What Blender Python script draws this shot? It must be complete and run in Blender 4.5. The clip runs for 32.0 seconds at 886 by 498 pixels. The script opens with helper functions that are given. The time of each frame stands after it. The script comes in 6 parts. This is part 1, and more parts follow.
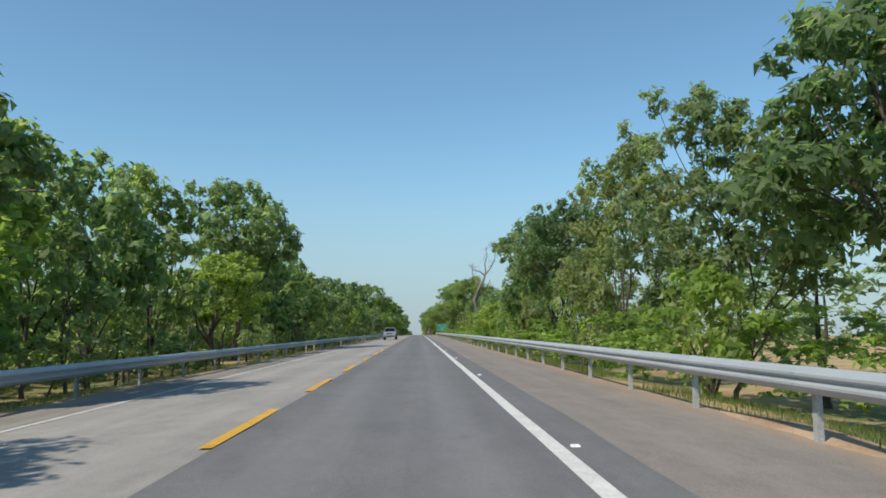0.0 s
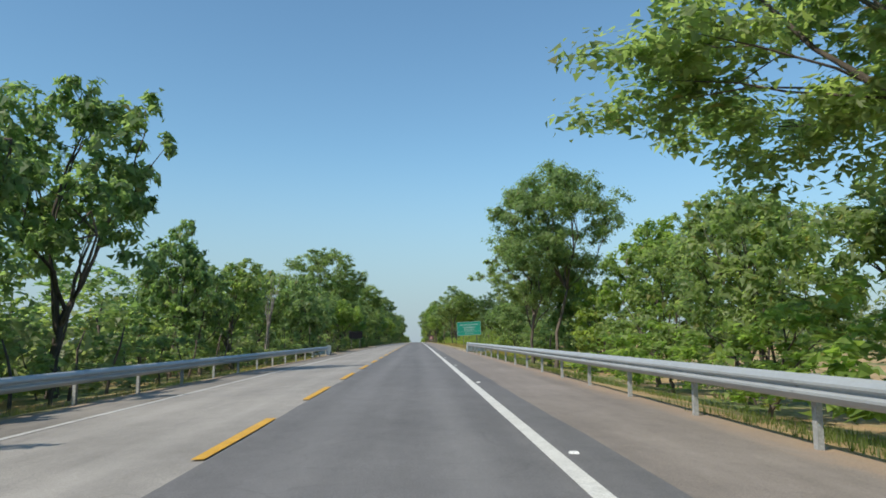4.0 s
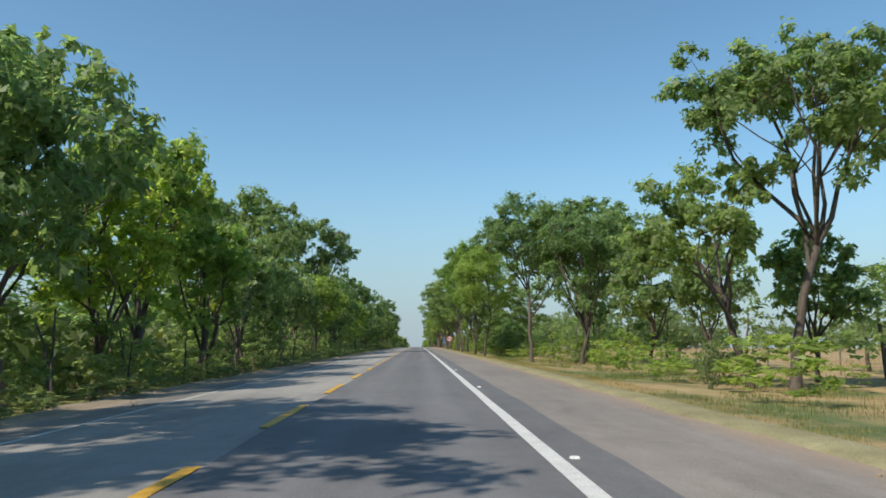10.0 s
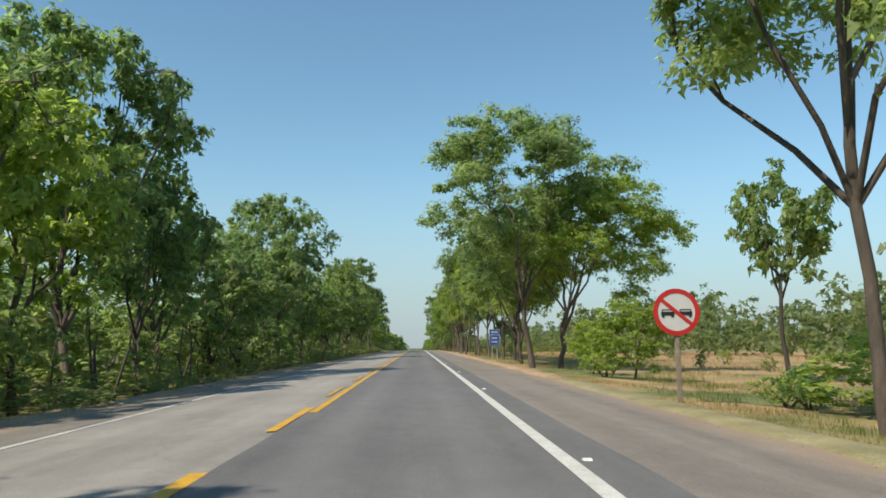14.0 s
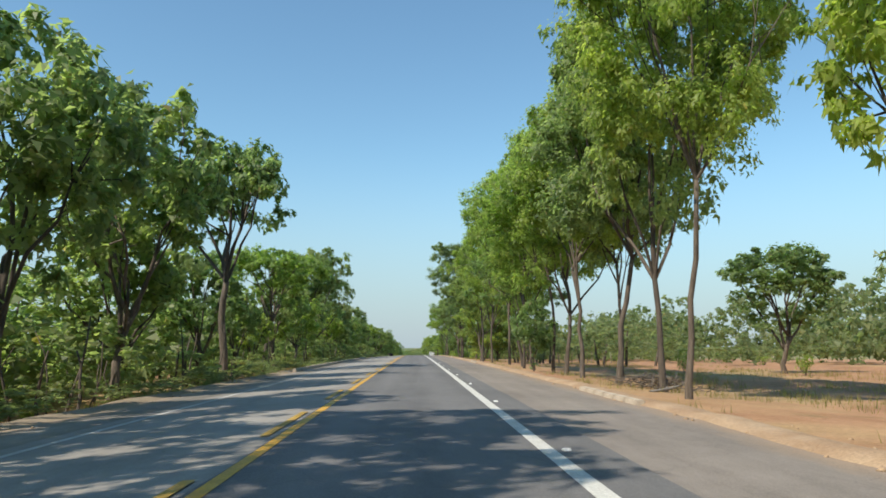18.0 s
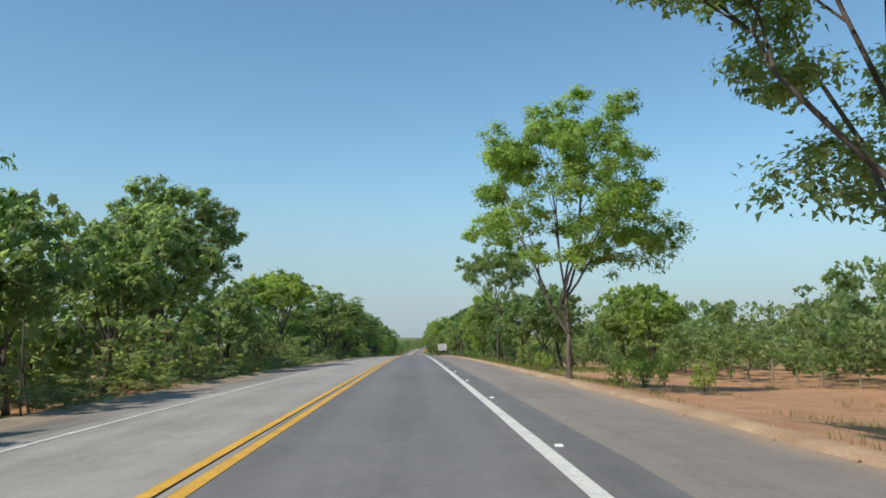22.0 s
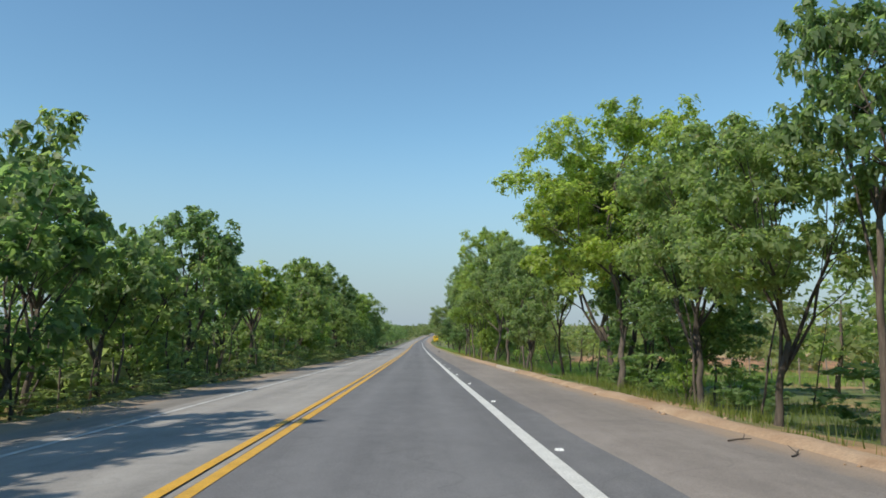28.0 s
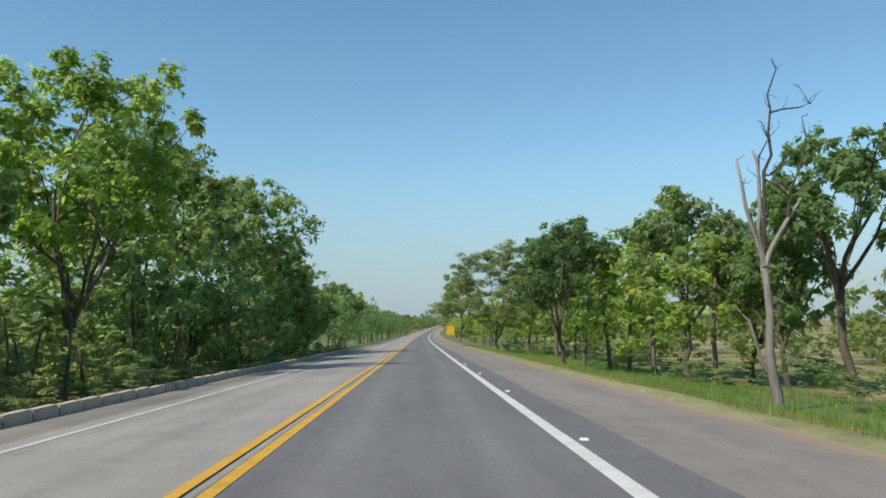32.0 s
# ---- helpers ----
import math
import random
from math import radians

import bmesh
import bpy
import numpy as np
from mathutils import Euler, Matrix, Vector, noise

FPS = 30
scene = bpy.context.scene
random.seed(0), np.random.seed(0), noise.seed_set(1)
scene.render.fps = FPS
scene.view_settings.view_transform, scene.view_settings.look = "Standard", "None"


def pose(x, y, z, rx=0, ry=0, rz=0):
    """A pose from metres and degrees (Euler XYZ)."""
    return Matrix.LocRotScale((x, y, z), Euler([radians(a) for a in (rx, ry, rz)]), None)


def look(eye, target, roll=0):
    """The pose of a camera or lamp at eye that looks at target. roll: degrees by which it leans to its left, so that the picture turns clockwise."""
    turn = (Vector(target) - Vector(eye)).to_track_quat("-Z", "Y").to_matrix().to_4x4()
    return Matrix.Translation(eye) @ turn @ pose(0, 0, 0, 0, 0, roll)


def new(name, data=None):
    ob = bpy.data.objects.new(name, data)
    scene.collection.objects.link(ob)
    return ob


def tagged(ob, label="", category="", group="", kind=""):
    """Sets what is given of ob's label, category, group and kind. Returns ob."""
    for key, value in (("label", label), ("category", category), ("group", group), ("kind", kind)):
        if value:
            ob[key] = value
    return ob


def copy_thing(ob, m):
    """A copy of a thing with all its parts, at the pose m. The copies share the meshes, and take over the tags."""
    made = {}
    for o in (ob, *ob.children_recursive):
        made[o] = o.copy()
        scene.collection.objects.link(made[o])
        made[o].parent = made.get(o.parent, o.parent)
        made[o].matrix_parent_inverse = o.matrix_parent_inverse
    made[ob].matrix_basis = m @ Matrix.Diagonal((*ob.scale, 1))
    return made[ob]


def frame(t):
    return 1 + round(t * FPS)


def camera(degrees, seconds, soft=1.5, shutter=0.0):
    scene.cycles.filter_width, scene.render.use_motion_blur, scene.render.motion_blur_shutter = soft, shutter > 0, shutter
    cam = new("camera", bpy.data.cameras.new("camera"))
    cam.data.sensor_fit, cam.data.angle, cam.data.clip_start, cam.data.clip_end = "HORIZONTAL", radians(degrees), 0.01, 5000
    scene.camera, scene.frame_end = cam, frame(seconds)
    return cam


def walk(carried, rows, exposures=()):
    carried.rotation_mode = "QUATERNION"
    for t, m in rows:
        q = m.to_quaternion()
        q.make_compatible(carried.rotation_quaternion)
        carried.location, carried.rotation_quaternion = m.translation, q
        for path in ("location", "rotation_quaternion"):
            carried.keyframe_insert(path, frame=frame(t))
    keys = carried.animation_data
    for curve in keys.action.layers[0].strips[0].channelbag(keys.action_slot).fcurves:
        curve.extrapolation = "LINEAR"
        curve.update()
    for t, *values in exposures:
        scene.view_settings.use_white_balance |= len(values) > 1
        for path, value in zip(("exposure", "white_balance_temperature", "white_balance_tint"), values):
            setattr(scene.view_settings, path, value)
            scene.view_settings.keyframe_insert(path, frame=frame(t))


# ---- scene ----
import collections

# the camera, carried in a car along a straight two-lane highway
cam = camera(60.0, 32.0, soft=1.7)
PATH = [
    (0.0, 0.319, 0.00, 1.240, 96.698, 0.00, -1.814),
    (0.5, 0.291, 16.00, 1.430, 96.979, 0.00, -2.114),
    (1.0, 0.262, 32.00, 1.615, 96.962, 0.00, -2.114),
    (1.5, 0.200, 48.00, 1.795, 96.946, 0.00, -1.964),
    (2.0, 0.138, 64.00, 1.971, 96.929, 0.00, -1.964),
    (2.5, 0.182, 80.00, 2.142, 97.061, 0.00, -1.814),
    (4.5, 0.360, 144.00, 2.779, 97.132, 0.00, -1.982),
    (5.0, 0.405, 160.00, 2.927, 97.264, 0.00, -2.132),
    (5.5, 0.414, 176.00, 3.070, 97.099, 0.00, -1.832),
    (6.0, 0.423, 192.00, 3.209, 97.230, 0.00, -1.832),
    (6.5, 0.436, 208.00, 3.343, 97.214, 0.00, -1.682),
    (7.0, 0.448, 224.00, 3.472, 97.345, 0.00, -1.832),
    (7.5, 0.428, 240.00, 3.596, 97.180, 0.00, -1.832),
    (8.0, 0.407, 256.00, 3.716, 97.312, 0.00, -1.832),
    (8.5, 0.374, 272.00, 3.831, 97.147, 0.00, -1.682),
    (9.0, 0.340, 288.00, 3.942, 97.279, 0.00, -1.682),
    (9.5, 0.329, 304.00, 4.048, 97.262, 0.00, -1.682),
    (10.0, 0.318, 320.00, 4.149, 97.245, 0.00, -1.832),
    (10.5, 0.262, 336.00, 4.246, 97.229, 0.00, -1.982),
    (11.0, 0.206, 352.00, 4.338, 97.212, 0.00, -1.832),
    (11.5, 0.184, 368.00, 4.425, 97.195, 0.00, -1.832),
    (12.0, 0.163, 384.00, 4.507, 97.327, 0.00, -1.832),
    (12.5, 0.185, 400.00, 4.585, 97.310, 0.00, -1.682),
    (13.0, 0.207, 416.00, 4.659, 97.441, 0.00, -1.682),
    (13.5, 0.195, 432.00, 4.727, 97.424, 0.00, -1.832),
    (14.0, 0.183, 448.00, 4.791, 97.260, 0.00, -1.832),
    (14.5, 0.169, 464.00, 4.851, 97.391, 0.00, -1.682),
    (16.5, 0.114, 528.00, 5.042, 97.314, 0.00, -1.898),
    (17.0, 0.101, 544.00, 5.078, 97.446, 0.00, -2.048),
    (17.5, 0.101, 560.00, 5.109, 97.428, 0.00, -2.048),
    (18.0, 0.101, 576.00, 5.132, 97.235, 0.00, -2.048),
    (18.5, 0.082, 592.00, 5.142, 97.189, 0.00, -2.048),
    (19.0, 0.064, 608.00, 5.139, 97.291, 0.00, -2.198),
    (19.5, 0.057, 624.00, 5.123, 97.246, 0.00, -2.198),
    (20.0, 0.051, 640.00, 5.095, 97.200, 0.00, -2.348),
    (20.5, 0.082, 656.00, 5.053, 97.006, 0.00, -2.348),
    (21.0, 0.113, 672.00, 4.999, 97.108, 0.00, -2.198),
    (21.5, 0.150, 688.00, 4.930, 96.732, 0.00, -2.198),
    (22.0, 0.188, 704.00, 4.831, 96.470, 0.00, -2.048),
    (22.5, 0.188, 720.00, 4.700, 96.503, 0.00, -2.198),
    (23.0, 0.188, 736.00, 4.537, 96.388, 0.00, -2.048),
    (23.5, 0.183, 752.00, 4.342, 96.126, 0.00, -1.898),
    (24.0, 0.179, 768.00, 4.115, 96.011, 0.00, -1.898),
    (24.5, 0.183, 784.00, 3.856, 95.749, 0.00, -1.898),
    (26.5, 0.202, 848.00, 2.501, 96.108, 0.00, -2.151),
    (27.0, 0.206, 864.00, 2.082, 95.846, 0.00, -2.001),
    (27.5, 0.209, 880.00, 1.631, 95.734, 0.00, -2.001),
    (28.0, 0.212, 896.00, 1.170, 95.629, 0.00, -1.851),
    (28.5, 0.188, 912.00, 0.723, 95.675, 0.00, -1.851),
    (29.0, 0.163, 928.00, 0.288, 95.425, 0.00, -1.701),
    (29.5, 0.095, 944.00, -0.134, 95.471, 0.00, -1.701),
    (30.0, 0.026, 960.00, -0.544, 95.369, 0.00, -1.701),
    (30.5, -0.042, 976.00, -0.940, 95.266, 0.00, -1.701),
    (31.0, -0.110, 992.00, -1.324, 95.312, 0.00, -1.701),
    (31.5, -0.085, 1008.00, -1.695, 95.358, 0.00, -1.701),
    (32.0, -0.060, 1024.00, -2.053, 95.256, 0.00, -1.701),
]
walk(cam, [(t, pose(x, y, z, rx, ry, rot)) for t, x, y, z, rx, ry, rot in PATH], [(0.0, 0.04, 6650, 9), (2.0, 0.05, 6500, 9), (5.0, 0.04, 6620, 9), (7.0, 0.03, 6380, 9), (9.0, 0.05, 6600, 9), (11.0, 0.10, 6650, 9), (13.0, 0.24, 7250, 9), (14.0, 0.15, 7050, 9), (16.5, 0.18, 6750, 9), (18.5, 0.28, 6850, 9), (20.0, 0.15, 6720, 9), (22.0, 0.05, 6650, 9), (24.0, 0.00, 6550, 9), (27.0, 0.00, 6550, 9), (29.0, 0.06, 6650, 9), (31.0, 0.06, 6740, 9), (32.0, 0.04, 6650, 9)])

# ---- light: clear sky, sun behind and to the left of the road ----
SUN_ELEV, SUN_FROM = 47.0, Vector((-0.80, -0.60, 0.0)).normalized()
world = bpy.data.worlds.new("sky")
scene.world = world
world.use_nodes = True
wn = world.node_tree
sky = wn.nodes.new("ShaderNodeTexSky")
sky.sky_type = "NISHITA"
sky.sun_disc = False
sky.sun_elevation = radians(SUN_ELEV)
sky.sun_rotation = math.atan2(SUN_FROM.x, SUN_FROM.y)
sky.altitude, sky.air_density, sky.dust_density, sky.ozone_density = 400, 1.2, 0.4, 1.5
# a cooler zenith and pale blue haze low over the land
cool = wn.nodes.new("ShaderNodeMix")
cool.data_type, cool.blend_type = "RGBA", "MULTIPLY"
cool.inputs[0].default_value, cool.inputs[7].default_value = 1.0, (0.684, 0.902, 0.966, 1)
wn.links.new(sky.outputs[0], cool.inputs[6])
way = wn.nodes.new("ShaderNodeTexCoord")
split = wn.nodes.new("ShaderNodeSeparateXYZ")
wn.links.new(way.outputs["Generated"], split.inputs[0])
low = wn.nodes.new("ShaderNodeMapRange")
low.interpolation_type = "SMOOTHSTEP"
for k, v in enumerate((-0.02, 0.26, 0.88, 0.0)):
    low.inputs[1 + k].default_value = v
wn.links.new(split.outputs[2], low.inputs[0])
haze = wn.nodes.new("ShaderNodeMix")
haze.data_type = "RGBA"
haze.inputs[7].default_value = (2.30, 2.93, 3.70, 1)
wn.links.new(low.outputs[0], haze.inputs[0])
wn.links.new(cool.outputs[2], haze.inputs[6])
wn.links.new(haze.outputs[2], wn.nodes["Background"].inputs[0])
wn.nodes["Background"].inputs[1].default_value = 0.148
sun_data = bpy.data.lights.new("sun", "SUN")
sun_data.energy, sun_data.angle, sun_data.color = 4.75, radians(0.53), (1.0, 0.93, 0.82)
sun = new("sun", sun_data)
to_sun = SUN_FROM * math.cos(radians(SUN_ELEV)) + Vector((0, 0, math.sin(radians(SUN_ELEV))))
sun.matrix_world = look(to_sun * 100, (0, 0, 0))


# ---- materials ----
def nodes_of(name):
    m = bpy.data.materials.new(name)
    m.use_nodes = True
    return m, m.node_tree, m.node_tree.nodes["Principled BSDF"]


def noise_node(nt, scale, detail=4.0, rough=0.6, stretch=None, coords="Object"):
    co = nt.nodes.new("ShaderNodeTexCoord")
    n = nt.nodes.new("ShaderNodeTexNoise")
    n.inputs["Scale"].default_value, n.inputs["Detail"].default_value, n.inputs["Roughness"].default_value = scale, detail, rough
    if stretch:
        mp = nt.nodes.new("ShaderNodeMapping")
        mp.inputs["Scale"].default_value = stretch
        nt.links.new(co.outputs[coords], mp.inputs[0])
        nt.links.new(mp.outputs[0], n.inputs[0])
    else:
        nt.links.new(co.outputs[coords], n.inputs[0])
    return n.outputs[0]


def ramp(nt, value, stops):
    r = nt.nodes.new("ShaderNodeValToRGB")
    while len(r.color_ramp.elements) < len(stops):
        r.color_ramp.elements.new(0.5)
    for e, (p, c) in zip(r.color_ramp.elements, stops):
        e.position, e.color = p, (*c, 1)
    nt.links.new(value, r.inputs[0])
    return r.outputs[0]


def mixed(nt, fac, a, b, mode="MIX"):
    n = nt.nodes.new("ShaderNodeMix")
    n.data_type, n.blend_type = "RGBA", mode
    for sock, val in ((n.inputs[0], fac), (n.inputs[6], a), (n.inputs[7], b)):
        if isinstance(val, (int, float)):
            sock.default_value = val
        elif isinstance(val, tuple):
            sock.default_value = (*val, 1)
        else:
            nt.links.new(val, sock)
    return n.outputs[2]


def bump(nt, bsdf, height, strength, distance):
    b = nt.nodes.new("ShaderNodeBump")
    b.inputs["Strength"].default_value, b.inputs["Distance"].default_value = strength, distance
    nt.links.new(height, b.inputs["Height"])
    nt.links.new(b.outputs[0], bsdf.inputs["Normal"])


def surface(name, dark, light, scale=2.0, grain=60.0, rough=0.85, metal=0.0, stretch=None, relief=0.3, depth=0.01, speckle=1.0):
    """A surface that varies between two colours at a large and a small scale."""
    m, nt, b = nodes_of(name)
    large = noise_node(nt, scale, 5.0, 0.65, stretch)
    small = noise_node(nt, grain, 3.0, 0.7)
    col = ramp(nt, large, ((0.3, dark), (0.7, light)))
    speck = ramp(nt, small, ((0.3, (0.72, 0.72, 0.72)), (0.72, (1.22, 1.22, 1.22))))
    nt.links.new(mixed(nt, speckle, col, speck, "MULTIPLY"), b.inputs["Base Color"])
    b.inputs["Roughness"].default_value, b.inputs["Metallic"].default_value = rough, metal
    bump(nt, b, small, relief, depth)
    return m


def asphalt(name, dark, light, tracks, centre, stain=0.25, dust=None):
    """Asphalt with streaks along the road, worn wheel tracks, specks and thin cracks."""
    m, nt, b = nodes_of(name)
    streak = noise_node(nt, 1.0, 5.0, 0.6, (1.6, 0.05, 1.0))
    blot = noise_node(nt, 0.22, 5.0, 0.65)
    grain = noise_node(nt, 55.0, 2.0, 0.7)
    col = ramp(nt, streak, ((0.32, dark), (0.68, light)))
    col = mixed(nt, stain, col, ramp(nt, blot, ((0.35, (0.6, 0.58, 0.56)), (0.65, (1.25, 1.22, 1.18)))), "MULTIPLY")
    speck = ramp(nt, grain, ((0.28, (0.65, 0.65, 0.65)), (0.75, (1.3, 1.3, 1.3))))
    col = mixed(nt, 0.8, col, speck, "MULTIPLY")
    mottle = noise_node(nt, 3.2, 4.0, 0.7, (1.0, 0.45, 1.0))
    col = mixed(nt, 0.6, col, ramp(nt, mottle, ((0.32, (0.84, 0.84, 0.84)), (0.68, (1.15, 1.15, 1.15)))), "MULTIPLY")
    co = nt.nodes.new("ShaderNodeTexCoord")
    sep = nt.nodes.new("ShaderNodeSeparateXYZ")
    nt.links.new(co.outputs["Object"], sep.inputs[0])
    for offset in (-0.85, 0.85):
        d = nt.nodes.new("ShaderNodeMath")
        d.operation = "SUBTRACT"
        nt.links.new(sep.outputs[0], d.inputs[0])
        d.inputs[1].default_value = centre + offset
        q = nt.nodes.new("ShaderNodeMath")
        q.operation = "ABSOLUTE"
        nt.links.new(d.outputs[0], q.inputs[0])
        rng = nt.nodes.new("ShaderNodeMapRange")
        rng.interpolation_type = "SMOOTHSTEP"
        for k, v in enumerate((0.0, 0.55, tracks, 0.0)):
            rng.inputs[1 + k].default_value = v
        nt.links.new(q.outputs[0], rng.inputs[0])
        col = mixed(nt, rng.outputs[0], col, tuple(c * 1.45 for c in light))
    vor = nt.nodes.new("ShaderNodeTexVoronoi")
    vor.feature = "DISTANCE_TO_EDGE"
    vor.inputs["Scale"].default_value = 0.35
    warp = nt.nodes.new("ShaderNodeVectorMath")
    warp.operation = "ADD"
    nt.links.new(co.outputs["Object"], warp.inputs[0])
    wob = nt.nodes.new("ShaderNodeTexNoise")
    wob.inputs["Scale"].default_value = 0.9
    nt.links.new(co.outputs["Object"], wob.inputs[0])
    nt.links.new(wob.outputs[1], warp.inputs[1])
    nt.links.new(warp.outputs[0], vor.inputs[0])
    crack = ramp(nt, vor.outputs["Distance"], ((0.0, (0.62, 0.62, 0.62)), (0.006, (1, 1, 1))))
    col = mixed(nt, 0.35, col, crack, "MULTIPLY")
    if dust:
        # sand blown in over the outer edge, in a ragged line
        edge = nt.nodes.new("ShaderNodeMapRange")
        edge.inputs[1].default_value, edge.inputs[2].default_value = dust
        nt.links.new(sep.outputs[0], edge.inputs[0])
        ragged = nt.nodes.new("ShaderNodeMath")
        ragged.operation = "ADD"
        nt.links.new(edge.outputs[0], ragged.inputs[0])
        nt.links.new(noise_node(nt, 1.0, 6.0, 0.75, (1.2, 0.35, 1.0)), ragged.inputs[1])
        cover = nt.nodes.new("ShaderNodeMapRange")
        cover.inputs[1].default_value, cover.inputs[2].default_value, cover.inputs[4].default_value = 0.85, 1.45, 0.85
        nt.links.new(ragged.outputs[0], cover.inputs[0])
        sand = mixed(nt, 0.8, (0.36, 0.25, 0.16), speck, "MULTIPLY")
        col = mixed(nt, cover.outputs[0], col, sand)
    nt.links.new(col, b.inputs["Base Color"])
    b.inputs["Roughness"].default_value = 0.78
    b.inputs["Specular IOR Level"].default_value = 0.3
    bump(nt, b, grain, 0.35, 0.008)
    return m


def leaf_material(name, deep, fresh, dry):
    """Leaves: a colour of their own for each leaf and each tree, with light passing through."""
    m, nt, b = nodes_of(name)
    geo = nt.nodes.new("ShaderNodeNewGeometry")
    info = nt.nodes.new("ShaderNodeObjectInfo")
    clump = noise_node(nt, 0.55, 3.0, 0.6)
    col = ramp(nt, geo.outputs["Random Per Island"], ((0.0, deep), (0.55, fresh), (0.97, fresh), (1.0, dry)))
    col = mixed(nt, 0.8, col, ramp(nt, clump, ((0.3, (0.68, 0.74, 0.68)), (0.72, (1.38, 1.28, 1.1)))), "MULTIPLY")
    col = mixed(nt, 0.75, col, ramp(nt, info.outputs["Random"], ((0.0, (0.72, 0.86, 0.78)), (0.5, (1.0, 1.0, 1.0)), (1.0, (1.17, 1.13, 0.9)))), "MULTIPLY")
    nt.links.new(col, b.inputs["Base Color"])
    b.inputs["Roughness"].default_value = 0.5
    b.inputs["Specular IOR Level"].default_value = 0.6
    tr = nt.nodes.new("ShaderNodeBsdfTranslucent")
    nt.links.new(mixed(nt, 1.0, col, (1.42, 1.50, 0.96), "MULTIPLY"), tr.inputs[0])
    mx = nt.nodes.new("ShaderNodeMixShader")
    mx.inputs[0].default_value = 0.68
    nt.links.new(b.outputs[0], mx.inputs[1])
    nt.links.new(tr.outputs[0], mx.inputs[2])
    nt.links.new(mx.outputs[0], nt.nodes["Material Output"].inputs[0])
    return m


def bark_material(name, dark, light):
    m, nt, b = nodes_of(name)
    info = nt.nodes.new("ShaderNodeObjectInfo")
    rough = noise_node(nt, 3.0, 6.0, 0.7, (2.5, 2.5, 0.5))
    fine = noise_node(nt, 22.0, 4.0, 0.7, (2.0, 2.0, 0.4))
    col = ramp(nt, rough, ((0.3, dark), (0.72, light)))
    col = mixed(nt, 0.9, col, ramp(nt, info.outputs["Random"], ((0.0, (0.5, 0.48, 0.46)), (1.0, (1.4, 1.34, 1.25)))), "MULTIPLY")
    nt.links.new(col, b.inputs["Base Color"])
    b.inputs["Roughness"].default_value = 0.9
    bump(nt, b, fine, 0.7, 0.05)
    return m


LEAF = {
    "green": leaf_material("leaves_green", (0.136, 0.194, 0.100), (0.258, 0.338, 0.168), (0.31, 0.26, 0.13)),
    "bright": leaf_material("leaves_bright", (0.176, 0.242, 0.076), (0.330, 0.414, 0.134), (0.37, 0.32, 0.10)),
    "olive": leaf_material("leaves_olive", (0.152, 0.192, 0.112), (0.256, 0.304, 0.172), (0.34, 0.28, 0.14)),
    "dark": leaf_material("leaves_dark", (0.106, 0.160, 0.090), (0.202, 0.272, 0.140), (0.25, 0.22, 0.12)),
}
BARK = bark_material("bark", (0.05, 0.042, 0.036), (0.18, 0.148, 0.122))
BARK_PALE = bark_material("bark_bleached", (0.19, 0.175, 0.16), (0.40, 0.37, 0.34))
LANE_NEW = asphalt("asphalt_overlay", (0.134, 0.131, 0.132), (0.166, 0.162, 0.162), 0.24, -0.05, 0.25)
LANE_OLD = asphalt("asphalt_old_pale", (0.250, 0.236, 0.218), (0.304, 0.287, 0.264), 0.16, -3.6, 0.4)
SHOULDER = asphalt("asphalt_shoulder_brown", (0.210, 0.182, 0.160), (0.264, 0.230, 0.203), 0.0, 4.0, 0.3, (3.9, 5.3))
SHOULDER_L = asphalt("asphalt_shoulder_grey", (0.185, 0.170, 0.150), (0.250, 0.232, 0.208), 0.0, -6.0, 0.6, (-6.0, -7.5))
WHITE_PAINT = surface("road_paint_white", (0.52, 0.51, 0.47), (0.68, 0.665, 0.62), 3.0, 45.0, 0.6)
WHITE_WORN = surface("road_paint_white_worn", (0.36, 0.35, 0.33), (0.62, 0.61, 0.58), 2.0, 45.0, 0.7)
YELLOW_PAINT = surface("road_paint_yellow", (0.50, 0.27, 0.020), (0.68, 0.38, 0.035), 3.0, 45.0, 0.6)
YELLOW_WORN = surface("road_paint_yellow_worn", (0.34, 0.22, 0.05), (0.58, 0.35, 0.05), 2.0, 40.0, 0.7)
STEEL = surface("galvanised_steel", (0.36, 0.385, 0.40), (0.46, 0.485, 0.50), 1.2, 18.0, 0.55, 0.35, (1, 0.4, 1), 0.02, 0.004, 0.15)
SHEET = surface("galvanised_sheet", (0.50, 0.56, 0.58), (0.62, 0.68, 0.70), 0.9, 14.0, 0.55, 0.25, (1, 1, 0.3), 0.02, 0.004, 0.15)
POST_STEEL = surface("post_steel_dull", (0.36, 0.37, 0.37), (0.52, 0.53, 0.52), 4.0, 25.0, 0.6, 0.4, None, 0.05)
DARK_STEEL = surface("sign_post_dark", (0.07, 0.07, 0.07), (0.13, 0.125, 0.12), 5.0, 30.0, 0.7)
KERB_MAT = surface("kerb_concrete", (0.34, 0.275, 0.21), (0.52, 0.44, 0.35), 1.5, 30.0, 0.9)
SAND = surface("sandy_soil", (0.30, 0.185, 0.105), (0.46, 0.33, 0.215), 0.8, 25.0, 0.95, 0.0, None, 0.6, 0.03)
SIGN_GREEN = surface("sign_green", (0.004, 0.190, 0.125), (0.006, 0.225, 0.150), 1.0, 30.0, 0.4, 0, None, 0.01, 0.003, 0.2)
SIGN_WHITE = surface("sign_white", (0.50, 0.51, 0.51), (0.62, 0.63, 0.63), 1.0, 30.0, 0.4, 0, None, 0.01, 0.003, 0.2)
